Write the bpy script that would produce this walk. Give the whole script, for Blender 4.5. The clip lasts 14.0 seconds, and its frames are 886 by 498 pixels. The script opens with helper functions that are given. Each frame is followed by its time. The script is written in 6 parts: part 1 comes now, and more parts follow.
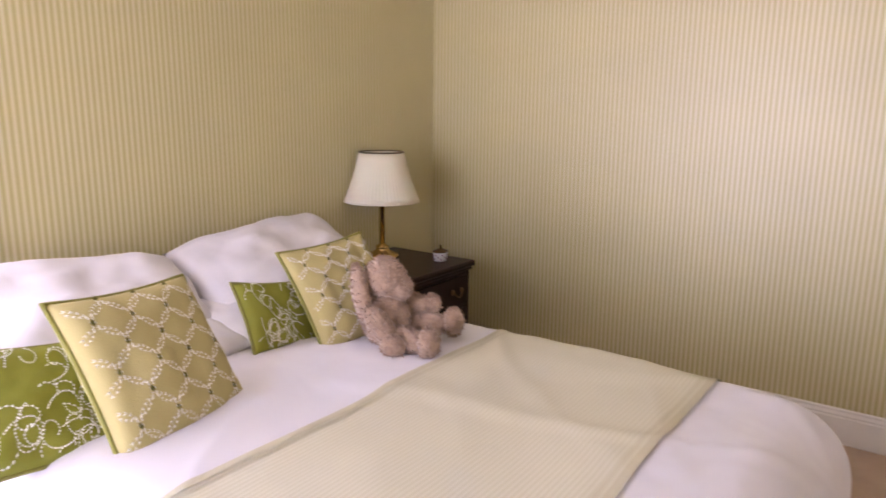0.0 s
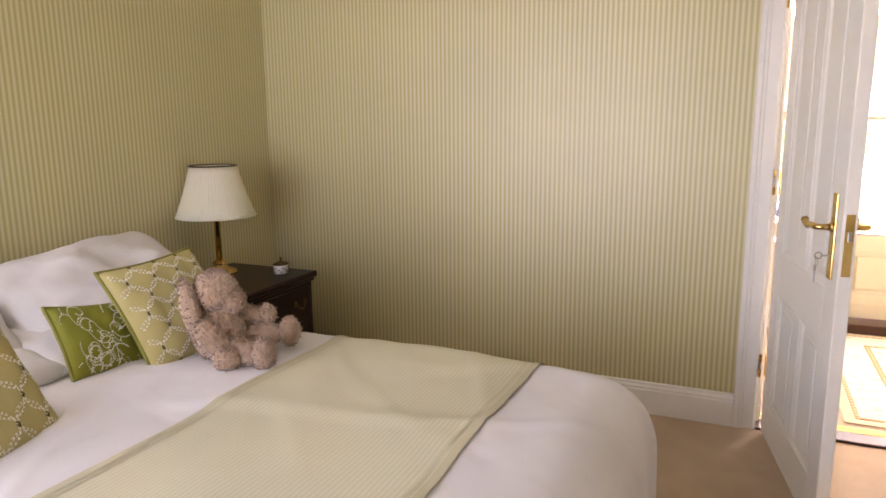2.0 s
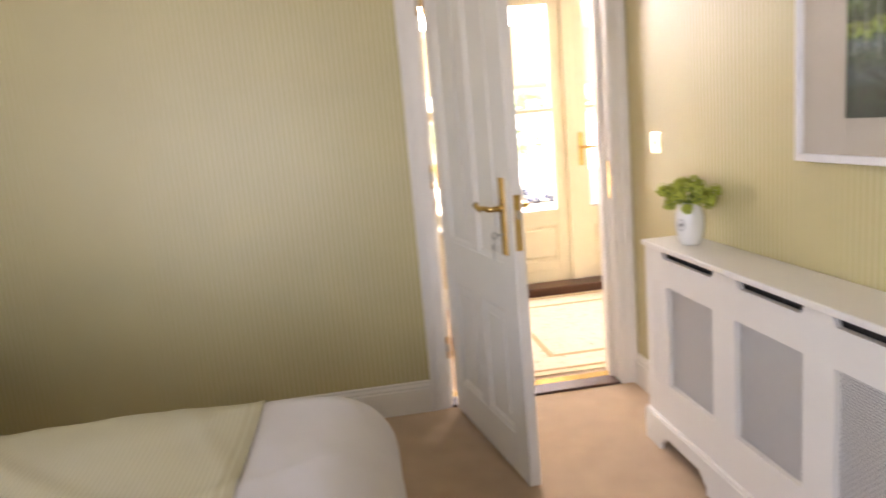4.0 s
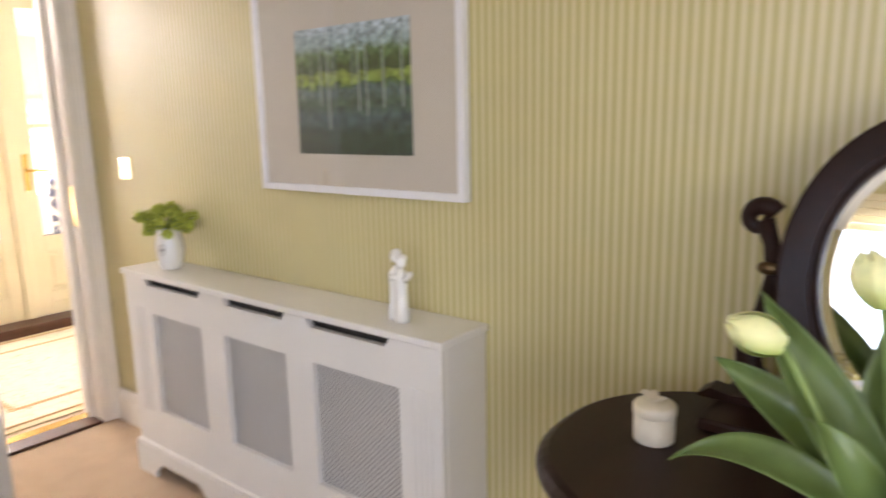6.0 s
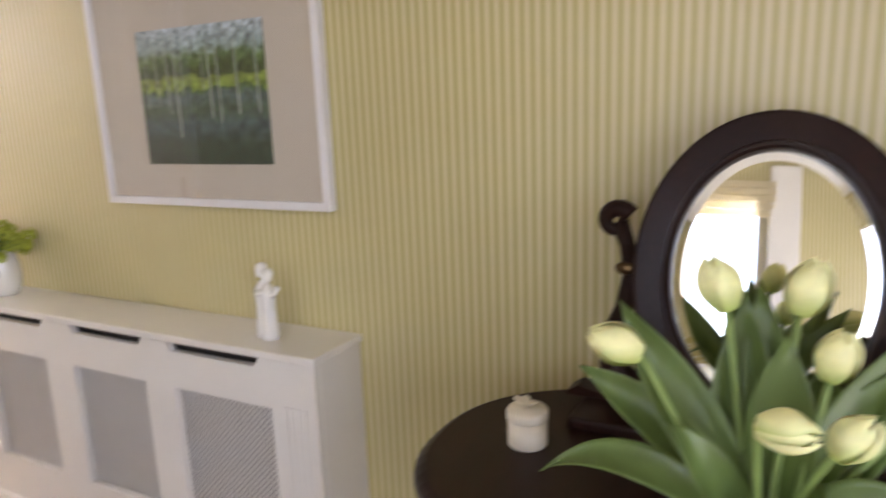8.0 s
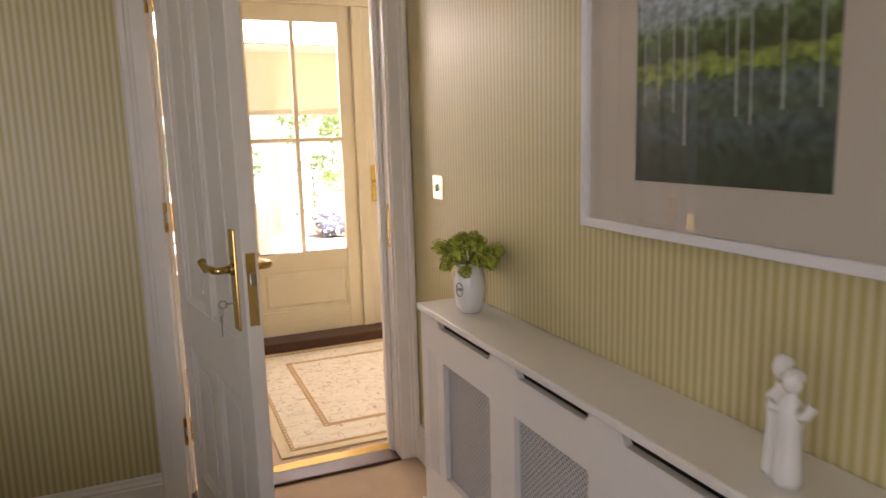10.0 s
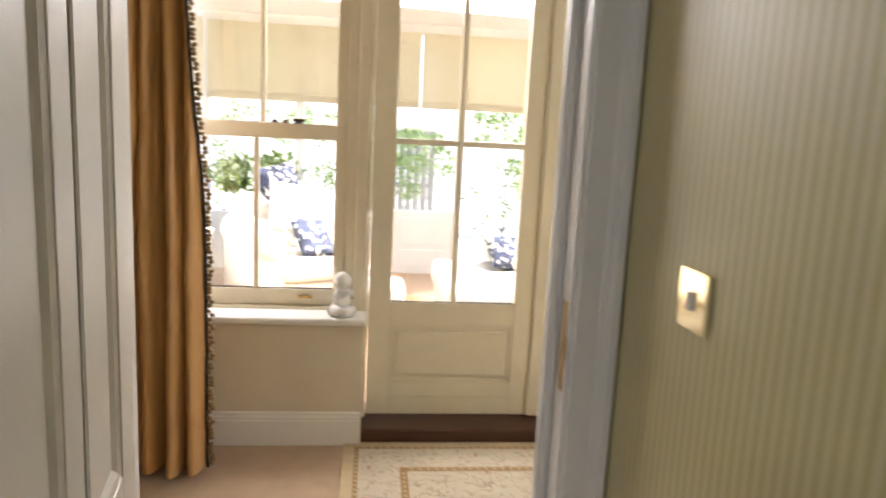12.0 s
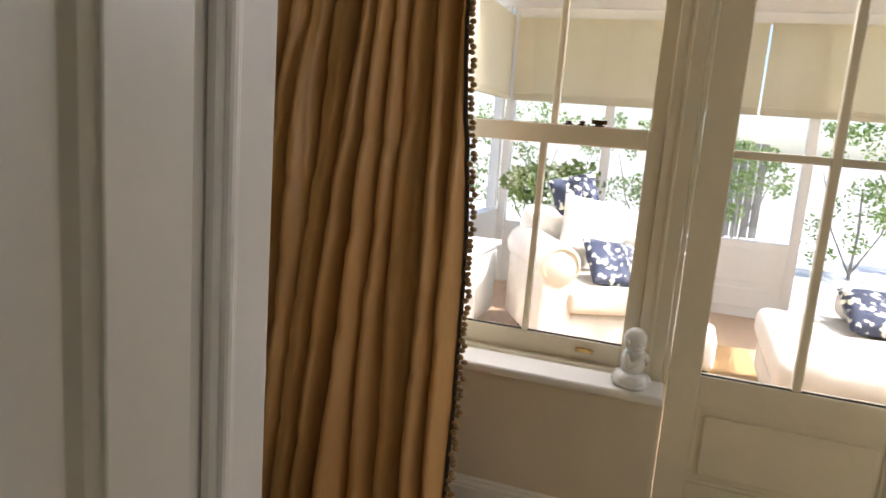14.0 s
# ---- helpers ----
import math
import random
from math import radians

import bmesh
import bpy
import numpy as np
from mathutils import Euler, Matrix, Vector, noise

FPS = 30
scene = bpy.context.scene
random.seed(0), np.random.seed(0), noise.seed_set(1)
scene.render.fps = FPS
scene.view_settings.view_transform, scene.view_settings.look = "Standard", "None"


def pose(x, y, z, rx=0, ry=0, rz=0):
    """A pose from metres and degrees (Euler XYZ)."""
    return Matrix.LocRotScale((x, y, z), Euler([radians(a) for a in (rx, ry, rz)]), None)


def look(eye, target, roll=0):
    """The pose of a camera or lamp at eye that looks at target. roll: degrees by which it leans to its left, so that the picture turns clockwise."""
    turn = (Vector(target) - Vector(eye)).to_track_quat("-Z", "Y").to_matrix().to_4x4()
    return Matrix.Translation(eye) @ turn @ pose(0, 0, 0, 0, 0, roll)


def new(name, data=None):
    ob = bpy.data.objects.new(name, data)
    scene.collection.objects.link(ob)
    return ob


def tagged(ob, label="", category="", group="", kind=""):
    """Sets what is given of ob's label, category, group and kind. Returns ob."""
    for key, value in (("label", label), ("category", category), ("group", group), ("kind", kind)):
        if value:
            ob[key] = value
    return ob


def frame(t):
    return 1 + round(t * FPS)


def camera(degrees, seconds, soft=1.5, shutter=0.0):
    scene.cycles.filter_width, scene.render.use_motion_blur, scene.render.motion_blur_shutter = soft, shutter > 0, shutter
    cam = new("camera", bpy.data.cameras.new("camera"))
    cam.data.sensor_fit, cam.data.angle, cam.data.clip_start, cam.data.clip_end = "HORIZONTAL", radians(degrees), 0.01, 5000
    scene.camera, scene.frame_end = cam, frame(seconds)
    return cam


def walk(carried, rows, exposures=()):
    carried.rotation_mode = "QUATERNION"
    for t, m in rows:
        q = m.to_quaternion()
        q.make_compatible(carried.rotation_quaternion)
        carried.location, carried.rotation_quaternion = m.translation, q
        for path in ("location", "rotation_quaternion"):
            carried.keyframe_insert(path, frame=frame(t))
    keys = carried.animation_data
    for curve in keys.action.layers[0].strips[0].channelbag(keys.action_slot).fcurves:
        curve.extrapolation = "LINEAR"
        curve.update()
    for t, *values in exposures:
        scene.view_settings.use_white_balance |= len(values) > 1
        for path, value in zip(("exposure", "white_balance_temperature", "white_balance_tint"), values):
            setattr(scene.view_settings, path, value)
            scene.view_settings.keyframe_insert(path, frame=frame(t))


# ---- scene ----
cam = camera(66.1, 14.0, soft=1.6, shutter=0.5)
PATH = [
    (0, (2.208, -3.048, 1.323), (1.064, -1.458, 0.921), 0.5),
    (0.5, (2.253, -3.052, 1.305), (1.229, -1.386, 0.884), -0.2),
    (1, (2.27, -3.06, 1.304), (1.303, -1.357, 0.898), 0.7),
    (1.5, (2.303, -3.057, 1.308), (1.438, -1.291, 0.943), -0.1),
    (2, (2.305, -3.055, 1.304), (1.517, -1.252, 0.942), -0.5),
    (2.5, (2.309, -3.048, 1.305), (1.588, -1.22, 0.93), -0.5),
    (3, (2.298, -3.018, 1.314), (1.871, -1.101, 0.936), -0.8),
    (3.2, (2.259, -2.981, 1.281), (1.929, -1.038, 0.941), -2.2),
    (5.3, (1.955, -2.926, 1.294), (3.137, -1.375, 0.85), -1.9),
    (5.5, (1.965, -2.938, 1.297), (3.23, -1.451, 0.86), -1.6),
    (6, (1.965, -2.979, 1.299), (3.503, -1.757, 0.924), -1.2),
    (6.5, (1.984, -3.006, 1.309), (3.679, -2.011, 0.939), -1.4),
    (7, (2.012, -3.012, 1.297), (3.777, -2.141, 0.947), -0.8),
    (7.5, (2.008, -3.008, 1.304), (3.799, -2.19, 0.947), -1.0),
    (8, (2.006, -2.975, 1.326), (3.736, -2.056, 0.923), -2.2),
    (8.5, (2.058, -2.901, 1.325), (3.362, -1.453, 0.879), -4.3),
    (9, (2.204, -2.814, 1.309), (3.147, -1.086, 0.952), -2.3),
    (9.2, (2.249, -2.778, 1.303), (3.157, -1.028, 0.967), -2.2),
    (11.3, (2.723, -1.648, 1.33), (3.284, 0.237, 0.966), -0.1),
    (11.5, (2.79, -1.48, 1.336), (3.345, 0.402, 0.945), 0.4),
    (12, (2.879, -1.161, 1.336), (3.092, 0.801, 1.014), 2.8),
    (12.5, (2.887, -0.934, 1.336), (2.994, 1.04, 1.033), 4.0),
    (13, (2.855, -0.736, 1.333), (2.567, 1.213, 0.988), 3.0),
    (13.5, (2.882, -0.594, 1.324), (2.331, 1.295, 0.963), 4.1),
    (14, (2.849, -0.46, 1.326), (2.207, 1.401, 0.974), 4.5),
]
EXPOSURES = [(0, 3.75, 6150, 42), (1, 3.72, 6250, 36), (2, 3.55, 6400, 31), (3.2, 3.4, 6450, 28), (5.3, 3.0, 6350, 23), (6.5, 3.25, 6350, 23), (7.5, 2.95, 6350, 26), (8.2, 3.0, 6500, 25), (9.0, 2.55, 7050, 28), (11.3, 2.08, 6200, 22), (12, 1.85, 6000, 18), (12.5, 1.4, 6000, 18), (13, 1.2, 5750, 17), (14, 1.05, 5850, 17)]
walk(cam, [(t, look(e, g, r)) for t, e, g, r in PATH], EXPOSURES)

# ---- light ----
world = bpy.data.worlds.new("sky")
scene.world = world
world.use_nodes = True
wn = world.node_tree
sky = wn.nodes.new("ShaderNodeTexSky")
sky.sky_type, sky.sun_disc = "NISHITA", False
SUN_EL, SUN_AZ = radians(58), radians(96)   # sun stands high to the side of the garden room
sky.sun_elevation, sky.sun_rotation = SUN_EL, SUN_AZ
wn.links.new(sky.outputs[0], wn.nodes["Background"].inputs["Color"])
wn.nodes["Background"].inputs["Strength"].default_value = 0.15
sun = new("sun", bpy.data.lights.new("sun", "SUN"))
sun.data.energy, sun.data.angle, sun.data.color = 5.0, radians(0.5), (1.0, 0.93, 0.82)
sdir = Vector((math.sin(SUN_AZ) * math.cos(SUN_EL), math.cos(SUN_AZ) * math.cos(SUN_EL), math.sin(SUN_EL)))
sun.matrix_world = look(sdir * 20, (0, 0, 0))


XW_LIGHT = -0.10


def area_lamp(name, m, w, h, watts, color):
    """Area lamp: daylight at the bedroom windows, added fill in hall and garden room."""
    l = bpy.data.lights.new(name, "AREA")
    l.shape, l.size, l.size_y, l.energy, l.color = "RECTANGLE", w, h, watts, color
    ob = new(name, l)
    ob.matrix_world = m
    return ob


area_lamp("south_window_light", look((1.02, -4.34, 1.05), (1.02, 0, 0.8)), 1.4, 1.85, 3.5, (0.86, 0.92, 1.0))
# added fill lamp at the hall's east end, in an unseen opening
area_lamp("added_hall_fill_light", look((4.93, 0.50, 1.5), (2.4, 1.0, 0.7)), 0.55, 1.2, 1.6, (1.0, 0.96, 0.90))
area_lamp("west_window_light", look((XW_LIGHT, -2.81, 1.58), (3.3, -2.60, 1.40)), 0.8, 1.3, 1.2, (1.0, 0.96, 0.87))
# added fill lamp, hung out of view and aimed through the bedroom doorway
area_lamp("added_doorway_fill_light", look((2.75, 2.55, 2.22), (3.0, 0.2, 0.9)), 2.5, 0.45, 18.0, (1.0, 0.94, 0.84))

# ---- materials ----
def mat(name, base, rough=0.5, metal=0.0, var=0.1, scale=6.0, bump=0.1, bscale=150.0, coat=0.0, sheen=0.0, stretch=(1, 1, 1)):
    """A plain surface with broad and fine variation of colour and a fine relief."""
    m = bpy.data.materials.new(name)
    m.use_nodes = True
    t, b = m.node_tree, m.node_tree.nodes["Principled BSDF"]
    co = t.nodes.new("ShaderNodeTexCoord")
    mp = t.nodes.new("ShaderNodeMapping")
    mp.inputs["Scale"].default_value = stretch
    t.links.new(co.outputs["Object"], mp.inputs[0])
    broad, fine = t.nodes.new("ShaderNodeTexNoise"), t.nodes.new("ShaderNodeTexNoise")
    broad.inputs["Scale"].default_value, fine.inputs["Scale"].default_value = scale, bscale
    broad.inputs["Detail"].default_value = 4
    for n in (broad, fine):
        t.links.new(mp.outputs[0], n.inputs["Vector"])
    add = t.nodes.new("ShaderNodeMath")
    add.operation = "MULTIPLY_ADD"
    t.links.new(fine.outputs[0], add.inputs[0])
    add.inputs[1].default_value = 0.5
    t.links.new(broad.outputs[0], add.inputs[2])
    ramp = t.nodes.new("ShaderNodeMapRange")
    ramp.inputs["From Min"].default_value, ramp.inputs["From Max"].default_value = 0.4, 1.1
    ramp.inputs["To Min"].default_value, ramp.inputs["To Max"].default_value = 1 - var, 1 + var
    t.links.new(add.outputs[0], ramp.inputs[0])
    mul = t.nodes.new("ShaderNodeVectorMath")
    mul.operation = "SCALE"
    mul.inputs[0].default_value = base
    t.links.new(ramp.outputs[0], mul.inputs["Scale"])
    t.links.new(mul.outputs[0], b.inputs["Base Color"])
    b.inputs["Roughness"].default_value, b.inputs["Metallic"].default_value = rough, metal
    b.inputs["Coat Weight"].default_value, b.inputs["Sheen Weight"].default_value = coat, sheen
    if bump:
        bp = t.nodes.new("ShaderNodeBump")
        bp.inputs["Strength"].default_value, bp.inputs["Distance"].default_value = bump, 0.002
        t.links.new(fine.outputs[0], bp.inputs["Height"])
        t.links.new(bp.outputs[0], b.inputs["Normal"])
    return m


def stripes(name, axis, period, c1, c2, rough=0.6, sharp=0.5, phase=0.0, bump=0.15):
    """Woven or printed stripes across one axis, softly mottled."""
    m = mat(name, (1, 1, 1), rough, var=0.06, scale=3.0, bump=bump, bscale=260)
    t, b = m.node_tree, m.node_tree.nodes["Principled BSDF"]
    co = t.nodes.new("ShaderNodeTexCoord")
    sep = t.nodes.new("ShaderNodeSeparateXYZ")
    t.links.new(co.outputs["Object"], sep.inputs[0])
    k = t.nodes.new("ShaderNodeMath")
    k.operation = "MULTIPLY_ADD"
    k.inputs[1].default_value, k.inputs[2].default_value = 2 * math.pi / period, phase
    t.links.new(sep.outputs[axis], k.inputs[0])
    s = t.nodes.new("ShaderNodeMath")
    s.operation = "SINE"
    t.links.new(k.outputs[0], s.inputs[0])
    r = t.nodes.new("ShaderNodeMapRange")
    r.inputs["From Min"].default_value, r.inputs["From Max"].default_value = -sharp, sharp
    t.links.new(s.outputs[0], r.inputs[0])
    mix = t.nodes.new("ShaderNodeMix")
    mix.data_type = "RGBA"
    mix.inputs[6].default_value, mix.inputs[7].default_value = (*c1, 1), (*c2, 1)
    t.links.new(r.outputs[0], mix.inputs[0])
    old = b.inputs["Base Color"].links[0].from_node
    t.links.new(mix.outputs[2], old.inputs[0])
    return m


def glass_mat(name, rough=0.0):
    m = bpy.data.materials.new(name)
    m.use_nodes = True
    b = m.node_tree.nodes["Principled BSDF"]
    b.inputs["Base Color"].default_value = (0.97, 0.98, 0.97, 1)
    b.inputs["Roughness"].default_value, b.inputs["Transmission Weight"].default_value, b.inputs["IOR"].default_value = rough, 1.0, 1.45
    return m


C_PALE, C_LIME = (0.64, 0.57, 0.355), (0.43, 0.375, 0.125)
PAPER_X = stripes("wallpaper_x", 0, 0.0216, C_LIME, C_PALE, 0.45, 1.0, bump=0.08)
PAPER_Y = stripes("wallpaper_y", 1, 0.0216, C_LIME, C_PALE, 0.45, 1.0, bump=0.08)
for paper in (PAPER_X, PAPER_Y):
    paper.node_tree.nodes["Principled BSDF"].inputs["Specular IOR Level"].default_value = 1.0   # satin vinyl finish
WHITE = mat("white_gloss_paint", (0.79, 0.76, 0.705), 0.42, var=0.03, bump=0.03, bscale=60)
CREAM = mat("cream_satin_paint", (0.72, 0.65, 0.49), 0.35, var=0.04, bump=0.03, bscale=60)
MAGNOLIA = mat("magnolia_emulsion", (0.66, 0.58, 0.44), 0.8, var=0.04, bump=0.08, bscale=200)
CEIL = mat("ceiling_emulsion", (0.80, 0.78, 0.72), 0.85, var=0.03, bump=0.05)
CARPET = mat("carpet_pile", (0.46, 0.32, 0.19), 0.95, var=0.14, scale=9, bump=0.9, bscale=420, sheen=0.3)
DARKWOOD = mat("mahogany", (0.020, 0.008, 0.006), 0.33, var=0.4, scale=5, bump=0.05, bscale=90, stretch=(1, 6, 1))
DARKWOOD.node_tree.nodes["Principled BSDF"].inputs["Specular IOR Level"].default_value = 0.15
THRESH = mat("stained_oak", (0.075, 0.028, 0.015), 0.35, var=0.3, bump=0.1, stretch=(1, 8, 8))
BRASS = mat("polished_brass", (0.62, 0.42, 0.14), 0.18, 1.0, var=0.12, scale=30, bump=0.02)
LINEN = mat("white_cotton", (0.69, 0.665, 0.67), 0.85, var=0.03, scale=8, bump=0.2, bscale=500, sheen=0.2)
lt = LINEN.node_tree
crease = lt.nodes.new("ShaderNodeTexNoise")
crease.inputs["Scale"].default_value, crease.inputs["Detail"].default_value, crease.inputs["Distortion"].default_value = 3.6, 2.0, 0.5
cc = lt.nodes.new("ShaderNodeTexCoord")
lt.links.new(cc.outputs["Object"], crease.inputs["Vector"])
cb = lt.nodes.new("ShaderNodeBump")
cb.inputs["Strength"].default_value, cb.inputs["Distance"].default_value = 0.6, 0.03
lt.links.new(crease.outputs[0], cb.inputs["Height"])
lb = lt.nodes["Principled BSDF"]
lt.links.new(cb.outputs[0], lb.inputs["Normal"].links[0].from_node.inputs["Normal"])
BOARDS = mat("oak_floor", (0.46, 0.31, 0.19), 0.45, var=0.2, scale=3, bump=0.05, stretch=(8, 1, 1))
GLASS = glass_mat("clear_glass")


# ---- mesh helpers ----
def part(name, bm, material, parent=None, label="", smooth=False):
    """Links a bmesh as one mesh object under a thing or a part."""
    me = bpy.data.meshes.new(name)
    bmesh.ops.recalc_face_normals(bm, faces=bm.faces)
    bm.to_mesh(me)
    bm.free()
    me.materials.append(material)
    if smooth:
        me.shade_smooth()
    ob = new(name, me)
    if parent is not None:
        ob.parent = parent
    if label:
        ob["label"] = label
    return ob


def thing(name, label, category, at=(0, 0, 0), turn=(0, 0, 0), group="", kind=""):
    e = new(name)
    e.empty_display_size = 0.05
    e.matrix_basis = pose(*at, *turn)
    return tagged(e, label, category, group, kind)


def struct(name, bm, material, label, category, smooth=False):
    return tagged(part(name, bm, material, None, "", smooth), label, category, "", "structure")


def B():
    return bmesh.new()


def box(bm, x0, y0, z0, x1, y1, z1, bevel=0.0, seg=2):
    vs = [bm.verts.new((x, y, z)) for x in (x0, x1) for y in (y0, y1) for z in (z0, z1)]
    fs = [bm.faces.new([vs[i] for i in q]) for q in ((0, 1, 3, 2), (4, 6, 7, 5), (0, 4, 5, 1), (2, 3, 7, 6), (0, 2, 6, 4), (1, 5, 7, 3))]
    if bevel:
        es = list({e for f in fs for e in f.edges})
        bmesh.ops.bevel(bm, geom=es, offset=bevel, segments=seg, affect="EDGES", profile=0.5)
    return bm


def lathe(bm, prof, n=32, at=(0, 0, 0), sx=1.0, sy=1.0):
    """Turns rows of (radius, height) round the upright axis."""
    rings = []
    for r, z in prof:
        if r < 1e-5:
            rings.append([bm.verts.new((at[0], at[1], at[2] + z))])
        else:
            rings.append([bm.verts.new((at[0] + sx * r * math.cos(2 * math.pi * i / n), at[1] + sy * r * math.sin(2 * math.pi * i / n), at[2] + z)) for i in range(n)])
    for a, b in zip(rings, rings[1:]):
        for i in range(n):
            j = (i + 1) % n
            if len(a) == 1 and len(b) > 1:
                bm.faces.new((a[0], b[i], b[j]))
            elif len(b) == 1 and len(a) > 1:
                bm.faces.new((a[i], b[0], a[j]))
            elif len(a) > 1:
                bm.faces.new((a[i], b[i], b[j], a[j]))
    for ring, keep in ((rings[0], prof[0][0] > 1e-5), (rings[-1], prof[-1][0] > 1e-5)):
        if keep:
            bm.faces.new(ring)
    return bm


def tube(bm, pts, r, n=8, close=False, caps=True):
    """A round bar along points; r a number or a row of radii."""
    pts = [Vector(p) for p in pts]
    m = len(pts)
    rr = r if isinstance(r, (list, tuple)) else [r] * m
    rings, up = [], None
    for i, p in enumerate(pts):
        a, b = (pts[i - 1], pts[(i + 1) % m]) if close else (pts[max(i - 1, 0)], pts[min(i + 1, m - 1)])
        d = (b - a).normalized()
        if up is None:
            up = Vector((0, 0, 1)) if abs(d.z) < 0.9 else Vector((1, 0, 0))
        s = d.cross(up).normalized()
        up = s.cross(d).normalized()
        rings.append([bm.verts.new(p + rr[i] * (math.cos(2 * math.pi * k / n) * s + math.sin(2 * math.pi * k / n) * up)) for k in range(n)])
    for i in range(m if close else m - 1):
        a, b = rings[i], rings[(i + 1) % m]
        for k in range(n):
            bm.faces.new((a[k], a[(k + 1) % n], b[(k + 1) % n], b[k]))
    if caps and not close:
        bm.faces.new(rings[0][::-1])
        bm.faces.new(rings[-1])
    return bm


def prism(bm, poly, y0, y1, plane="xz"):
    """A flat outline given thickness. plane: the axes of the outline."""
    def put(u, v, w):
        return {"xz": (u, w, v), "yz": (w, u, v), "xy": (u, v, w)}[plane]
    a = [bm.verts.new(put(u, v, y0)) for u, v in poly]
    b = [bm.verts.new(put(u, v, y1)) for u, v in poly]
    n = len(poly)
    bm.faces.new(a[::-1])
    bm.faces.new(b)
    for i in range(n):
        bm.faces.new((a[i], a[(i + 1) % n], b[(i + 1) % n], b[i]))
    return bm


def grid(bm, f, nu, nv, close_u=False, close_v=False):
    """A sheet from a function of (0..1, 0..1)."""
    vs = [[bm.verts.new(f(i / nu, j / nv)) for j in range(nv + (0 if close_v else 1))] for i in range(nu + (0 if close_u else 1))]
    for i in range(nu):
        for j in range(nv):
            i2, j2 = (i + 1) % len(vs), (j + 1) % len(vs[0])
            bm.faces.new((vs[i][j], vs[i2][j], vs[i2][j2], vs[i][j2]))
    return vs


def ellipsoid(bm, c, r, n=16, m=10, rot=None):
    start = len(bm.verts)
    lathe(bm, [(math.sin(math.pi * k / m), -math.cos(math.pi * k / m)) for k in range(m + 1)], n)
    bm.verts.ensure_lookup_table()
    M = Matrix.Translation(c) @ (Euler([radians(a) for a in rot]).to_matrix().to_4x4() if rot else Matrix.Identity(4)) @ Matrix.Diagonal((*r, 1))
    for v in bm.verts[start:]:
        v.co = M @ v.co
    return bm


# ---- structure: bedroom ----
XW, XE, YS, ZC = -0.06, 3.33, -4.3, 2.5
DL, DR, DH = 2.432, 3.24, 2.03          # clear door opening
WT = 0.168                               # partition between bedroom and hall
struct("floor_bedroom", box(B(), XW, YS, -0.1, XE, 0.0, 0.0), CARPET, "beige-brown cut pile carpet covering the bedroom floor", "floor")
bm = B()
box(bm, 0.6, 0.0, 0, DL - 0.03, WT, ZC); box(bm, DR + 0.03, 0.0, 0, 4.9, WT, ZC); box(bm, DL - 0.03, 0.0, DH + 0.03, DR + 0.03, WT, ZC); box(bm, XW, 0, 0, 0.6, WT, ZC)
struct("wall_north", bm, PAPER_X, "wall papered in fine lime and cream stripes", "wall")
bm = B()
WY0, WY1, WZ0, WZ1 = -3.28, -2.34, 0.85, 2.36
box(bm, XW - 0.25, YS, 0, XW, WY0, ZC); box(bm, XW - 0.25, WY1, 0, XW, 0, ZC); box(bm, XW - 0.25, WY0, 0, XW, WY1, WZ0); box(bm, XW - 0.25, WY0, WZ1, XW, WY1, ZC)
struct("wall_west", bm, PAPER_Y, "headboard wall papered in fine lime and cream stripes", "wall")
struct("wall_east", box(B(), XE, YS, 0, XE + 0.13, 0, ZC), PAPER_Y, "wall papered in fine lime and cream stripes", "wall")
bm = B()
SX0, SX1 = 0.30, 1.74
box(bm, XW, YS - 0.25, 0, SX0, YS, ZC); box(bm, SX1, YS - 0.25, 0, XE, YS, ZC); box(bm, SX0, YS - 0.25, 0, SX1, YS, 0.10); box(bm, SX0, YS - 0.25, 2.05, SX1, YS, ZC)
struct("wall_south", bm, PAPER_X, "window wall papered in fine lime and cream stripes", "wall")
struct("ceiling_bedroom", box(B(), XW - 0.25, YS - 0.25, ZC, XE + 0.13, 0.13, ZC + 0.1), CEIL, "plain white painted ceiling", "ceiling")


def skirting(name, pts, out, material, h=0.145):
    """Moulded skirting along a straight run; out points into the room."""
    (xa, ya), (xb, yb) = pts
    ox, oy = out
    prof = [(0, 0), (0.022, 0), (0.022, h - 0.035), (0.017, h - 0.03), (0.019, h - 0.022), (0.012, h - 0.012), (0.012, h - 0.004), (0.006, h), (0, h)]
    bm = B()
    a = [bm.verts.new((xa + ox * d, ya + oy * d, z)) for d, z in prof]
    b = [bm.verts.new((xb + ox * d, yb + oy * d, z)) for d, z in prof]
    bm.faces.new(a)
    bm.faces.new(b[::-1])
    for i in range(len(prof)):
        j = (i + 1) % len(prof)
        bm.faces.new((a[i], b[i], b[j], a[j]))
    return struct(name, bm, material, "white painted moulded skirting board", "skirting board")


skirting("baseboard_north", ((XW + 0.024, 0), (DL - 0.093, 0)), (0, -1), WHITE)
skirting("baseboard_west", ((XW, YS), (XW, 0)), (1, 0), WHITE)
skirting("baseboard_east", ((XE, -0.54), (XE, -0.024)), (-1, 0), WHITE)
skirting("baseboard_east_b", ((XE, YS), (XE, -2.04)), (-1, 0), WHITE)
skirting("baseboard_south", ((XW + 0.024, YS), (SX0 - 0.05, YS)), (0, 1), WHITE)
skirting("baseboard_south_b", ((SX1 + 0.05, YS), (XE - 0.024, YS)), (0, 1), WHITE)

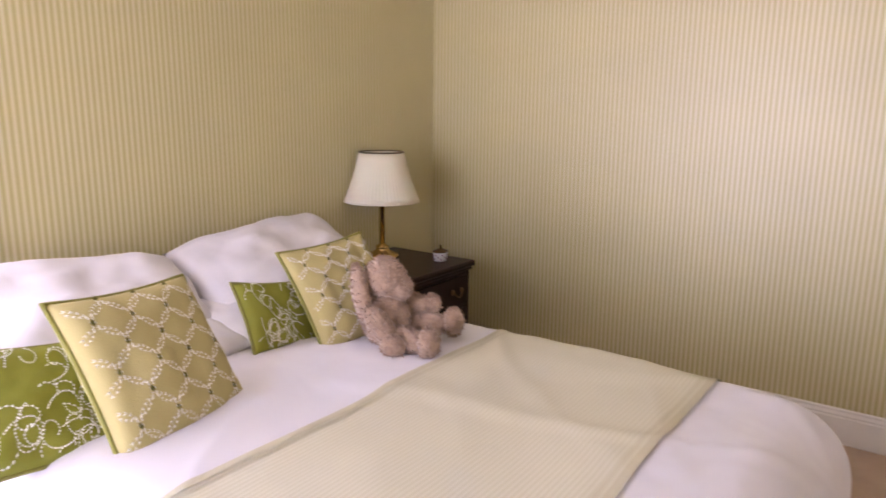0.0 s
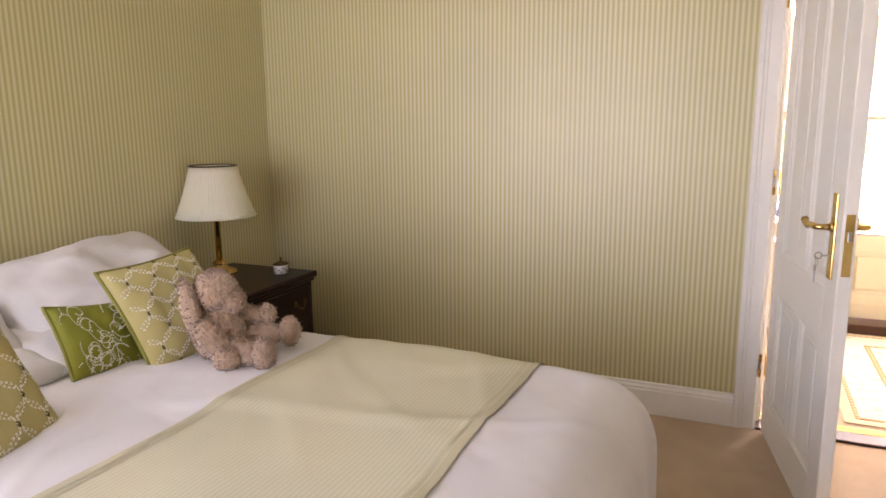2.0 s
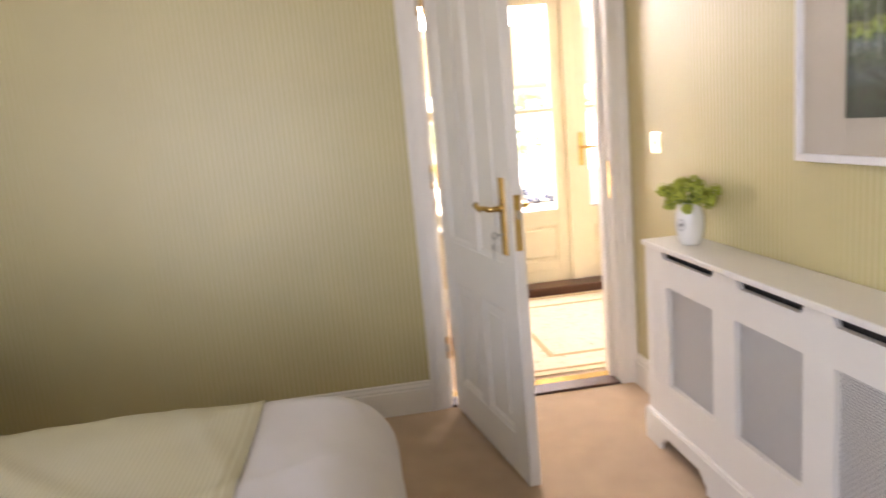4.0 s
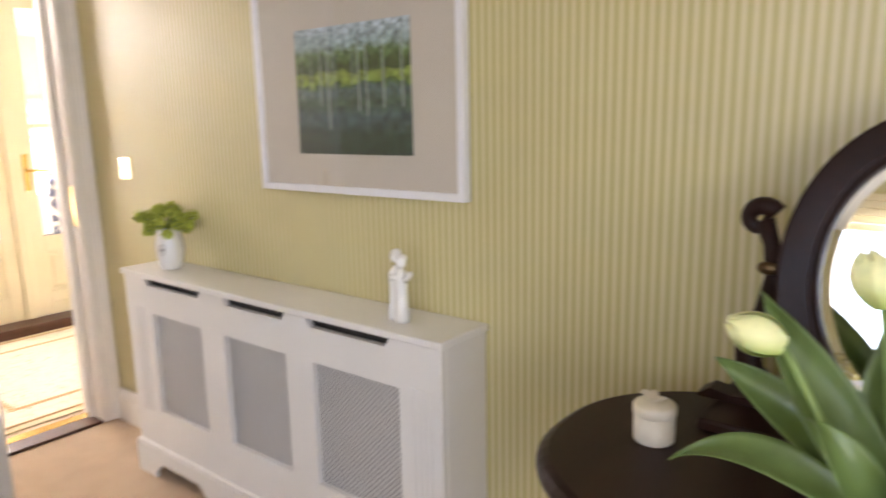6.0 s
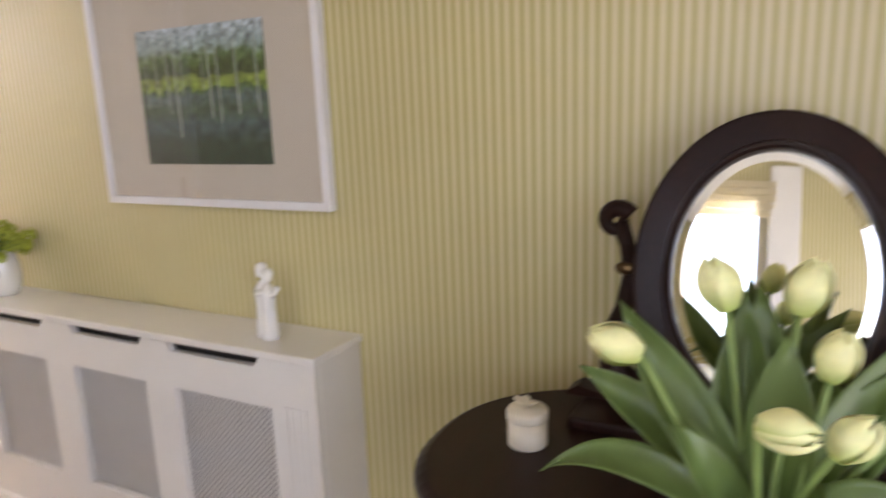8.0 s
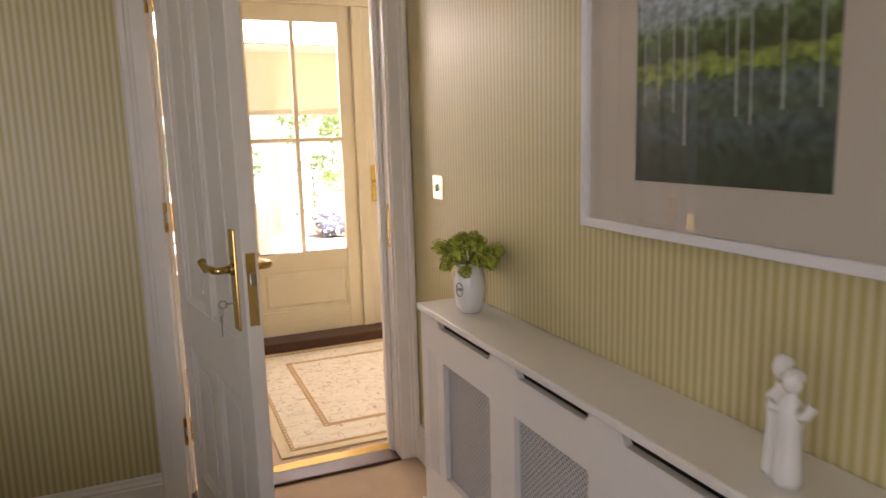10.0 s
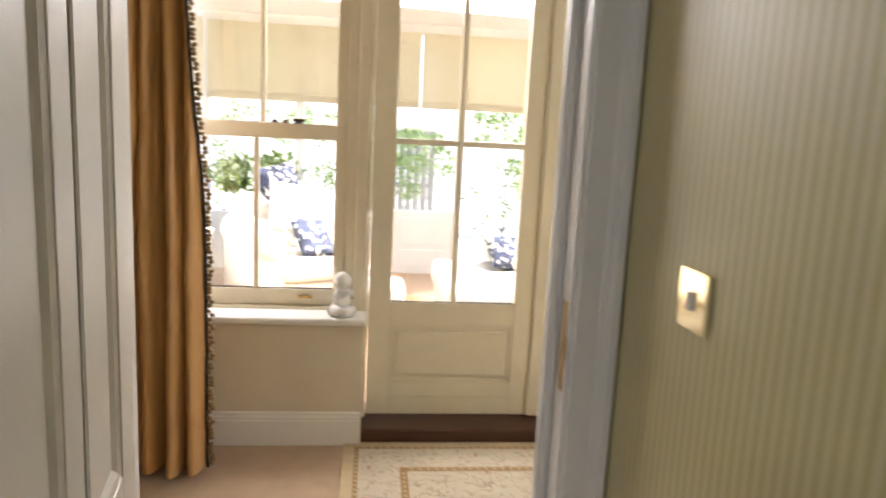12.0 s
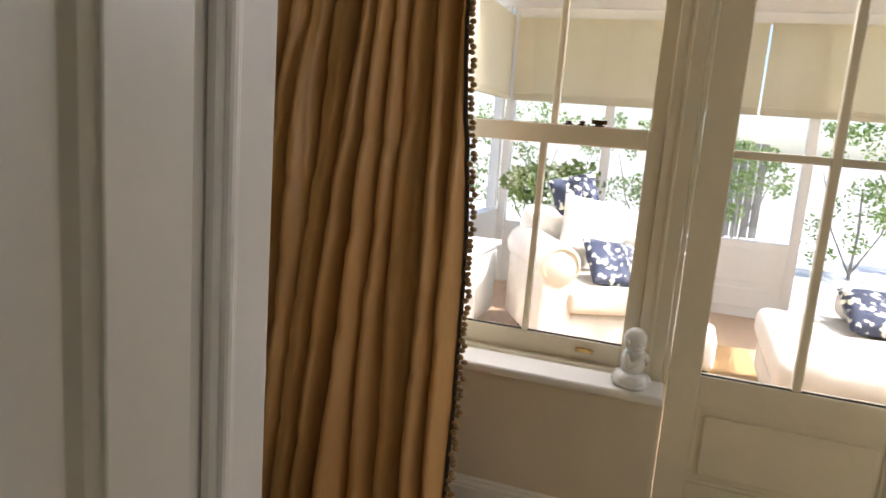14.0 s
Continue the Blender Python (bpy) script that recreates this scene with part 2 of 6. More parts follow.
# door frame: lining, stop and moulded architraves on both sides
def architrave_bm(x0, x1, y, out, z0, z1, inner):
    """An upright moulded board; inner: the side (+1 or -1 in x) on which the opening lies."""
    w = x1 - x0
    prof = [(0, 0), (0, 0.010), (0.004, 0.014), (0.55 * w, 0.015), (0.60 * w, 0.019), (0.72 * w, 0.020), (0.78 * w, 0.026), (0.95 * w, 0.026), (w, 0.020), (w, 0)]
    bm = B()
    def at(d, h, z):
        return ((x1 - d) if inner > 0 else (x0 + d), y + out * h, z)
    a = [bm.verts.new(at(d, h, z0)) for d, h in prof]
    b = [bm.verts.new(at(d, h, z1)) for d, h in prof]
    bm.faces.new(a)
    bm.faces.new(b[::-1])
    for i in range(len(prof)):
        j = (i + 1) % len(prof)
        bm.faces.new((a[i], b[i], b[j], a[j]))
    return bm


fr = thing("door_frame", "white gloss painted door lining with moulded architraves", "door frame", kind="structure")
bm = B()
box(bm, DL - 0.03, 0.0, 0, DL, WT + 0.002, DH, 0.002); box(bm, DR, 0.0, 0, DR + 0.03, WT + 0.002, DH, 0.002); box(bm, DL - 0.03, 0.0, DH, DR + 0.03, WT + 0.002, DH + 0.03)
part("lining", bm, WHITE, fr)
for x0, x1 in ((DL + 0.0005, DL + 0.012), (DR - 0.012, DR - 0.0005)):
    part("door_stop", box(B(), x0, 0.058, 0, x1, 0.098, DH - 0.012, 0.004), WHITE, fr)
    xs_ = (DL, DL + 0.020) if x0 < 3 else (DR - 0.020, DR)
    part("stop_bead", box(B(), xs_[0] + 0.001, 0.070, 0, xs_[1] - 0.001, 0.086, DH - 0.012, 0.005), WHITE, fr)
part("door_stop", box(B(), DL, 0.047, DH - 0.012, DR, 0.085, DH, 0.003), WHITE, fr)
for y, out in ((0.0, -1), (WT, 1)):
    part("architrave", architrave_bm(DL - 0.092, DL - 0.006, y, out, 0, DH + 0.09, 1), WHITE, fr)
    part("architrave", architrave_bm(DR + 0.006, XE - 0.003 if out < 0 else DR + 0.092, y, out, 0, DH + 0.09, -1), WHITE, fr)
    part("architrave_head", box(B(), DL - 0.006, y, DH + 0.006, DR + 0.006, y + out * 0.022, DH + 0.09, 0.004), WHITE, fr)

# ---- structure: hall ----
HX0, HX1, YO = 0.6, 4.9, 1.66            # hall runs along the outer wall, whose face is at YO
struct("floor_hall", box(B(), HX0, 0.13, -0.1, HX1, 1.9, 0.0), CARPET, "beige-brown cut pile carpet covering the hall floor", "floor")
th = thing("door_threshold", "dark stained timber threshold with a brass carpet strip", "threshold", kind="structure")
part("sill_board", box(B(), DL, -0.015, -0.05, DR, 0.085, 0.012, 0.004), THRESH, th)
part("brass_strip", box(B(), DL, 0.088, -0.05, DR, 0.150, 0.010, 0.004), BRASS, th, "polished brass strip")
struct("ceiling_hall", box(B(), HX0, 0.13, ZC, HX1, 1.95, ZC + 0.1), CEIL, "plain white painted ceiling", "ceiling")
struct("wall_hall_west", box(B(), HX0 - 0.13, 0.13, 0, HX0, 1.95, ZC), MAGNOLIA, "magnolia painted hall wall", "wall")
# unseen end wall, opened only for the added hall fill lamp
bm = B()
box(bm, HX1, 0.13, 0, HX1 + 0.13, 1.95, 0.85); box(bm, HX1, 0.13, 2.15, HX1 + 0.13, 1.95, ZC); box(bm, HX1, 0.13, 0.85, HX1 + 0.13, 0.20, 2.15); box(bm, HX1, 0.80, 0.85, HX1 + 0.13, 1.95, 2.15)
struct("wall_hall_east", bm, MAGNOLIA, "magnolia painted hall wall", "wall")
# outer wall: a window with a low wall under it, then a pair of glazed doors
WX0, WX1, OX0, OX1 = 1.30, 2.775, 2.862, 4.60
for nm, a_, lb in (("wall_hall_north_a", (HX0, YO, 0, WX0, 1.95, ZC), "cream painted wall beside the sash window"), ("wall_hall_north_b", (WX0, YO, 0, OX0, 1.95, 0.535), "cream painted wall below the sash window"),
                   ("wall_hall_north_c", (WX0, YO + 0.17, 2.2, OX1, 1.95, ZC), "cream painted wall over window and doors"), ("wall_hall_north_d", (OX1, YO, 0, HX1, 1.95, ZC), "cream painted wall beside the glazed doors")):
    struct(nm, box(B(), *a_), MAGNOLIA, lb, "wall")
skirting("baseboard_hall", ((HX0, YO), (OX0 - 0.002, YO)), (0, -1), WHITE)

# ---- bed ----
BX1, BY0, BY1, BZ = 2.128, -2.56, -1.02, 0.597
bed = thing("bed", "double bed with a pale upholstered base under white bedding", "bed", at=(0, 0, 0))
part("base", box(B(), 0.02, BY0 + 0.08, 0.06, BX1 - 0.12, BY1 - 0.1, 0.32, 0.03), LINEN, bed)
part("mattress", box(B(), 0.02, BY0 + 0.08, 0.32, BX1 - 0.12, BY1 - 0.1, 0.5, 0.05), LINEN, bed)
for x in (0.1, 1.85):
    for y in (BY0 + 0.2, BY1 - 0.22):
        part("foot", lathe(B(), [(0.03, 0), (0.03, 0.06)], 12, (x, y, 0)), DARKWOOD, bed)


def bed_z(x, y):
    """Height of the made bed's top."""
    n = noise.noise(Vector((x * 2.2, y * 2.6, 0.3))) * 0.012 + noise.noise(Vector((x * 7, y * 5 + 2 * x, 1.3))) * 0.005
    q = noise.noise(Vector((x * 3.0 + 1.5 * y, y * 1.2 - x * 0.8, 5.1)))
    n += 0.008 * max(0.0, 1 - abs(q) * 5) * (0.5 + 0.5 * noise.noise(Vector((x, y, 8))))
    q = noise.noise(Vector((x * 2.0 - 2.2 * y, y * 1.6, 9.4)))
    n += 0.006 * max(0.0, 1 - abs(q) * 5) + 0.004 * noise.noise(Vector((x * 3 + y * 5, x * 9 - y * 3, 2.2))) * max(0.0, 1 - abs(x - 0.85) * 1.6)
    return BZ + n


def duvet_pt(u, v):
    """The duvet from head to foot and across, rolled down at its edges."""
    L, Wd, r, d = BX1 - 0.20, BY1 - BY0, 0.19, 0.30
    su, sv = u * (L + d), v * (Wd + 2 * d) - d - Wd / 2
    # across
    def fold(s, half):
        a = abs(s)
        flat = half - r
        if a <= flat:
            return s, 0.0
        q = (a - flat)
        arc = r * math.pi / 2
        if q < arc:
            th_ = q / r
            return math.copysign(flat + r * math.sin(th_), s), r * (1 - math.cos(th_))
        return math.copysign(half + 0.02 * (q - arc), s), r + (q - arc)
    y, dz1 = fold(sv, Wd / 2)
    x, dz2 = fold(su - (L - 0.9), 0.9) if su > L - 0.9 else (su - (L - 0.9), 0.0)
    x = x + (L - 0.9) + 0.20
    # rounded corner at the foot
    k = max(0.0, (x - (BX1 - 0.34)) / 0.34)
    y = y * (1 - 0.12 * k * k)
    yy = (BY0 + BY1) / 2 + y
    z = bed_z(x, yy) - max(dz1, dz2, math.hypot(dz1, dz2) if dz1 and dz2 else 0)
    w = max(dz1, dz2)
    side = noise.noise(Vector((x * 6, yy * 6, 3.0))) * 0.03 * min(1, w / 0.2)
    return (x + (side if dz2 > dz1 else 0), yy + (side if dz1 >= dz2 else 0), max(z, 0.08))


bm = B()
grid(bm, duvet_pt, 150, 150)
duvet = tagged(part("duvet", bm, LINEN, None, "", True), "white cotton duvet with soft creases spread over the bed", "duvet")

RUNNER = stripes("runner_weave", 0, 0.012, (0.58, 0.55, 0.385), (0.65, 0.62, 0.47), 0.6, 0.8, bump=0.3)
def runner_pt(u, v):
    x = 1.10 + u * 0.69
    Wd, r, d = BY1 - BY0, 0.19, 0.28
    s = v * (Wd + 2 * d) - d - Wd / 2
    a, half = abs(s), Wd / 2
    flat = half - r
    y, dz = s, 0.0
    if a > flat:
        q = a - flat
        if q < r * math.pi / 2:
            y, dz = math.copysign(flat + r * math.sin(q / r), s), r * (1 - math.cos(q / r))
        else:
            y, dz = math.copysign(half + 0.02 * (q - r * math.pi / 2), s), r + q - r * math.pi / 2
    k = max(0.0, (x - (BX1 - 0.34)) / 0.34)
    y *= 1 - 0.12 * k * k
    yy = (BY0 + BY1) / 2 + y
    o = 0.004
    return (x, yy + math.copysign(o if dz > 0.02 else 0, y), bed_z(x, yy) - dz + o)
bm = B()
grid(bm, runner_pt, 60, 140)
runner = tagged(part("bed_runner", bm, RUNNER, None, "", True), "pale green ribbed bed runner laid across the duvet", "bed runner")
HEM = mat("runner_hem", (0.56, 0.52, 0.36), 0.75, var=0.08, bump=0.4, bscale=300)
for u0, u1 in ((0.0, 0.030), (0.045, 0.052), (0.948, 0.955), (0.970, 1.0)):
    bm = B()
    def hem_f(u, v):
        x, y, z = runner_pt(u0 + (u1 - u0) * u, v)
        return (x, y, z + 0.0022)
    grid(bm, hem_f, 2, 140)
    part("hem_band", bm, HEM, runner, "woven hem band", smooth=True)


def pillow(name, w, h, t, m, material, label, category, pinch=0.05, seed=0, wrinkle=0.012, group="", corner=0.0):
    def f(u, v, side):
        a, b = 2 * u - 1, 2 * v - 1
        prof = max(0.0, (1 - abs(a) ** 2.6) * (1 - abs(b) ** 2.6)) ** 0.42
        n = noise.noise(Vector((a * 2.3 + seed, b * 2.3, side))) * wrinkle * 2 + noise.noise(Vector((a * 6 + seed, b * 5, side))) * wrinkle * 0.7
        c = 1 - corner * (a * b) ** 2
        return (w / 2 * a * c * (1 - pinch * (1 - b * b)), side * (t / 2 * prof + n * prof), h / 2 * b * c * (1 - pinch * (1 - a * a)))
    bm = B()
    for s in (-1, 1):
        grid(bm, lambda u, v: f(u, v, s), 26, 26)
    bmesh.ops.remove_doubles(bm, verts=bm.verts, dist=0.0008)
    ob = part(name, bm, material, None, "", True)
    ob.matrix_basis = m
    tagged(ob, label, category, group)
    return ob, f



pillow("pillow", 0.78, 0.47, 0.19, pose(0.23, -1.36, 0.730, -58, -4, 93), LINEN, "plump white cotton pillow propped against the wall", "pillow", seed=1, corner=0.07, pinch=0.03, wrinkle=0.016, group="bed pillows")
pillow("pillow", 0.78, 0.48, 0.20, pose(0.25, -2.12, 0.715, -57, 4, 87), LINEN, "plump white cotton pillow sagging behind the cushions", "pillow", seed=5, corner=0.07, pinch=0.03, wrinkle=0.016, group="bed pillows")
pillow("pillow", 0.74, 0.48, 0.12, pose(0.36, -1.46, 0.640, -84, 0, 90), LINEN, "flat white cotton pillow under its twin", "pillow", seed=8, corner=0.03, group="bed pillows")
pillow("pillow", 0.74, 0.48, 0.12, pose(0.36, -2.12, 0.640, -84, 0, 90), LINEN, "flat white cotton pillow below the sagging one", "pillow", seed=12, corner=0.03, group="bed pillows")

STITCH = mat("white_embroidery", (0.80, 0.78, 0.66), 0.8, var=0.05, bump=0)
OGEE = mat("beige_cushion_weave", (0.46, 0.39, 0.15), 0.8, var=0.06, bump=0.4, bscale=400)
LIME = mat("lime_cushion_weave", (0.24, 0.25, 0.02), 0.8, var=0.1, bump=0.4, bscale=400)
PIPE = mat("olive_piping", (0.24, 0.23, 0.04), 0.7, var=0.1, bump=0.2)
KNOT = mat("olive_knot", (0.14, 0.13, 0.02), 0.8, var=0.1, bump=0)


def stitch(bm, f, w, h, p0, p1, wd, off=0.0015):
    """One raised stitch on the front of a cushion between two places of its face."""
    def on(p):
        u, v = (p[0] / w + 1) / 2, (p[1] / h + 1) / 2
        return Vector(f(min(max(u, 0.02), 0.98), min(max(v, 0.02), 0.98), -1))
    a, b = on(p0), on(p1)
    d = b - a
    if d.length < 1e-5:
        return
    s = d.cross(Vector((0, 1, 0))).normalized() * wd
    up = Vector((0, -off, 0))
    m = (a + b) / 2 + up * 2.2
    vs = [bm.verts.new(v) for v in (a + up * 0.2, m + s, b + up * 0.2, m - s)]
    bm.faces.new(vs)


def inside(p):
    return abs(p[0]) < 0.95 and abs(p[1]) < 0.95


def cushion(w, h, t, m, kind, label, seed):
    cloth = OGEE if kind == "ogee" else LIME
    c, f = pillow("cover_shape", w, h, t, Matrix.Identity(4), cloth, "", "", pinch=0.07, seed=seed, wrinkle=0.006)
    e = thing("scatter_cushion", label, "cushion", group="bed cushions")
    e.matrix_basis = m
    c.name = "cover"
    c.parent = e
    edge = []
    for k in range(4):
        for i in range(16):
            q = i / 16
            u, v = ((q, 0), (1, q), (1 - q, 1), (0, 1 - q))[k]
            edge.append(f(u, v, 1))
    part("piping", tube(B(), edge, 0.0055, 8, close=True), PIPE, e, "olive corded piping")
    bm = B()
    if kind == "ogee":
        kn = B()
        px, pz = 0.50, 0.62
        for ci in range(-3, 4):
            for cj in range(-3, 4):
                for sx_, sz_ in ((0, 0), (px / 2, pz / 2)):
                    cx, cz = ci * px + sx_, cj * pz + sz_
                    n = 26
                    pts = [(cx + px * 0.47 * math.sin(2 * math.pi * i / n), cz + pz * 0.37 * math.cos(2 * math.pi * i / n)) for i in range(n + 1)]
                    for a, b in zip(pts, pts[1:]):
                        if inside(a) and inside(b):
                            dx, dz = b[0] - a[0], b[1] - a[1]
                            for sgn in (1, -1):
                                stitch(bm, f, 1, 1, (a[0] - sgn * dz * 0.30, a[1] + sgn * dx * 0.30), (b[0] - 0.15 * dx, b[1] - 0.15 * dz), 0.0014)
                    for kx, kz in ((cx, cz + pz * 0.5), (cx + px * 0.5, cz)):
                        if inside((kx, kz)) and abs(kx) < 0.93:
                            q = Vector(f((kx + 1) / 2, (kz + 1) / 2, -1))
                            vs = [kn.verts.new(q + Vector(o)) for o in ((0.007, -0.001, 0), (0, -0.001, 0.009), (-0.007, -0.001, 0), (0, -0.001, -0.009), (0, -0.005, 0))]
                            for i in range(4):
                                kn.faces.new((vs[i], vs[(i + 1) % 4], vs[4]))
        tagged(part("knotwork", kn, KNOT, e, "small olive diamond knots"), kind="stuff")
    else:
        rnd = random.Random(seed)
        def run(pts):
            for a, b in zip(pts, pts[1:]):
                if inside(a) and inside(b):
                    stitch(bm, f, 1, 1, a, (b[0] * 0.85 + a[0] * 0.15, b[1] * 0.85 + a[1] * 0.15), 0.0026)
        for k in range(17):
            x, z, a = rnd.uniform(-0.9, 0.9), rnd.uniform(-0.9, 0.9), rnd.uniform(0, 6.28)
            turn, pts = rnd.choice((-1, 1)), [(x, z)]
            for i in range(26):
                x, z = x + 0.038 * math.cos(a), z + 0.055 * math.sin(a)
                a += turn * (0.04 + 0.017 * i)
                pts.append((x, z))
            run(pts)
            for i in (6, 12):
                bx, bz = pts[i]
                run([(bx + 0.035 * q * math.cos(a + q * 0.3), bz + 0.05 * q * math.sin(a + q * 0.3)) for q in range(8)])
    tagged(part("embroidery", bm, STITCH, e, "raised white embroidery"), kind="stuff")
    return e


cushion(0.405, 0.42, 0.14, pose(0.735, -2.185, 0.712, -34, 3, 101), "ogee", "beige cushion embroidered with white ogee rings and olive piping", 3)
cushion(0.36, 0.37, 0.12, pose(0.665, -1.465, 0.728, -34, -3, 86), "ogee", "beige embroidered cushion propped behind the toy rabbit", 4)
cushion(0.30, 0.24, 0.09, pose(0.575, -1.66, 0.675, -36, 10, 90), "vine", "lime green cushion with a white stitched vine", 6)
cushion(0.36, 0.30, 0.10, pose(0.665, -2.43, 0.675, -40, 10, 92), "vine", "lime green stitched cushion leaning by the beige one", 9)

# ---- toy rabbit ----
FUR = mat("dusty_pink_plush", (0.35, 0.235, 0.155), 0.95, var=0.3, scale=45, bump=1.0, bscale=150, sheen=0.35)
def toy_rabbit(m):
    bm = B()
    E = ellipsoid
    E(bm, (0, 0, 0.080), (0.078, 0.072, 0.086), 22, 16)
    E(bm, (-0.004, 0.0, 0.205), (0.066, 0.060, 0.062), 22, 16)
    E(bm, (0.040, 0.008, 0.178), (0.044, 0.042, 0.040), 16, 10, (0, 25, 0))
    E(bm, (-0.050, -0.060, 0.160), (0.040, 0.024, 0.094), 18, 14, (6, -10, -38))
    E(bm, (-0.030, 0.068, 0.150), (0.040, 0.020, 0.084), 16, 12, (-10, 8, 10))
    E(bm, (0.080, -0.050, 0.042), (0.092, 0.040, 0.040), 18, 10, (0, 4, -8))
    E(bm, (0.172, -0.064, 0.048), (0.032, 0.042, 0.047), 14, 10)
    E(bm, (0.090, 0.060, 0.060), (0.095, 0.036, 0.036), 18, 10, (0, -2, 16))
    E(bm, (0.182, 0.088, 0.068), (0.032, 0.038, 0.042), 14, 10)
    E(bm, (0.030, -0.088, 0.085), (0.036, 0.034, 0.072), 16, 10, (16, -32, 0))
    E(bm, (0.075, -0.100, 0.036), (0.040, 0.034, 0.034), 14, 8)
    E(bm, (0.062, 0.066, 0.118), (0.058, 0.028, 0.028), 16, 10, (0, 6, 22))
    E(bm, (0.112, 0.086, 0.116), (0.028, 0.027, 0.030), 12, 8)
    bmesh.ops.recalc_face_normals(bm, faces=bm.faces)
    rnd = random.Random(7)
    bm.normal_update()
    base = [(f_.calc_center_median(), f_.normal.copy()) for f_ in bm.faces]
    for v in bm.verts:
        v.co += v.normal * (noise.noise(v.co * 60) * 0.004)
    for c, n in base:
        for k in range(7):
            t = Vector((rnd.uniform(-1, 1), rnd.uniform(-1, 1), rnd.uniform(-1, 1)))
            s = n.cross(t).normalized()
            p = c + t * 0.005
            tip = p + (n * 1.0 + t * 0.7).normalized() * rnd.uniform(0.003, 0.0075)
            vs = [bm.verts.new(q) for q in (p + s * 0.0022 - n * 0.002, p - s * 0.0022 - n * 0.002, tip)]
            bm.faces.new(vs)
    me_ob = part("toy_rabbit", bm, FUR, None)
    me_ob.matrix_basis = m
    return tagged(me_ob, "dusty pink plush toy rabbit sitting on the duvet", "soft toy")
toy_rabbit(pose(0.87, -1.49, 0.597, 0, 0, 12) @ Matrix.Scale(1.04, 4))

# ---- nightstand and what stands on it ----
def bail_handle(parent, at, w=0.07):
    x, y, z = at
    h = part("handle", tube(B(), [(x + 0.012 + 0.006 * math.sin(math.pi * i / 12), y - w / 2 + w * i / 12, z - 0.026 * math.sin(math.pi * i / 12)) for i in range(13)], 0.0032, 8), BRONZE, parent, "aged brass drop handle")
    for s in (-1, 1):
        part("rosette", ellipsoid(B(), (x + 0.005, y + s * w / 2, z), (0.008, 0.011, 0.014), 12, 8), BRONZE, h)
BRONZE = mat("aged_brass", (0.12, 0.075, 0.035), 0.35, 1.0, var=0.3, scale=60)
ns = thing("nightstand", "dark mahogany bedside chest of drawers with brass drop handles", "nightstand", at=(0.225, -0.635, 0))
part("carcass", box(B(), -0.235, -0.235, 0.06, 0.235, 0.235, 0.59, 0.006), DARKWOOD, ns)
bm = B()
box(bm, -0.255, -0.255, 0.592, 0.258, 0.255, 0.622, 0.010, 3)
part("top", bm, DARKWOOD, ns, "polished top with a moulded edge")
part("cornice", box(B(), -0.245, -0.245, 0.575, 0.246, 0.245, 0.592, 0.006), DARKWOOD, ns)
part("plinth", box(B(), -0.24, -0.245, 0, 0.245, 0.245, 0.07, 0.01), DARKWOOD, ns)
for k in range(3):
    z0 = 0.095 + k * 0.16
    d = part("drawer", box(B(), 0.232, -0.205, z0, 0.247, 0.205, z0 + 0.145, 0.005), DARKWOOD, ns)
    for yy in (-0.11, 0.11):
        bail_handle(d, (0.247, yy, z0 + 0.08))

SHADE = mat("cream_pleated_shade", (0.74, 0.66, 0.50), 0.8, var=0.04, bump=0.3, bscale=300)
SHADE.node_tree.nodes["Principled BSDF"].inputs["Subsurface Weight"].default_value = 0.15
lamp = thing("table_lamp", "brass column table lamp with a cream fabric shade, unlit", "table lamp", at=(0.085, -0.60, 0.622))
part("base", lathe(B(), [(0.078, 0), (0.08, 0.006), (0.074, 0.014), (0.05, 0.024), (0.034, 0.034), (0.03, 0.044), (0.034, 0.05), (0.022, 0.058), (0.014, 0.066)], 40), BRASS, lamp, smooth=True)
part("column", lathe(B(), [(0.0135, 0.06), (0.013, 0.30), (0.016, 0.305), (0.012, 0.315), (0.007, 0.33), (0.007, 0.40)], 20), BRASS, lamp, "antique brass column", smooth=True)
def shade_f(u, v):
    a = 2 * math.pi * u
    r = 0.178 + (0.105 - 0.178) * v - 0.006 * math.sin(math.pi * v) + 0.0012 * math.cos(a * 60)
    return (r * math.cos(a), r * math.sin(a), 0.272 + 0.230 * v)
bm = B()
grid(bm, shade_f, 240, 8, close_u=True)
sh = part("shade", bm, SHADE, lamp, smooth=True)
sm = sh.modifiers.new("thick", "SOLIDIFY")
sm.thickness = 0.003
for z, r in ((0.272, 0.178), (0.502, 0.105)):
    part("trim", tube(B(), [(r * math.cos(a / 48 * 2 * math.pi), r * math.sin(a / 48 * 2 * math.pi), z) for a in range(48)], 0.0035, 8, close=True), SHADE if z < 0.4 else BRONZE, lamp)
part("bulb", ellipsoid(B(), (0, 0, 0.43), (0.028, 0.028, 0.036)), WHITE, lamp)

CHINA = mat("white_glazed_china", (0.78, 0.77, 0.74), 0.12, var=0.03, bump=0, coat=0.5)
PRINT = mat("plum_print", (0.16, 0.03, 0.08), 0.3, var=0.3, bump=0)
tj = thing("trinket_box", "small oval china trinket box with a brass lid", "trinket box", at=(0.36, -0.50, 0.622))
part("bowl", lathe(B(), [(0.026, 0), (0.030, 0.004), (0.032, 0.03), (0.033, 0.042), (0.028, 0.042)], 28, sx=1.0, sy=1.25), CHINA, tj, smooth=True)
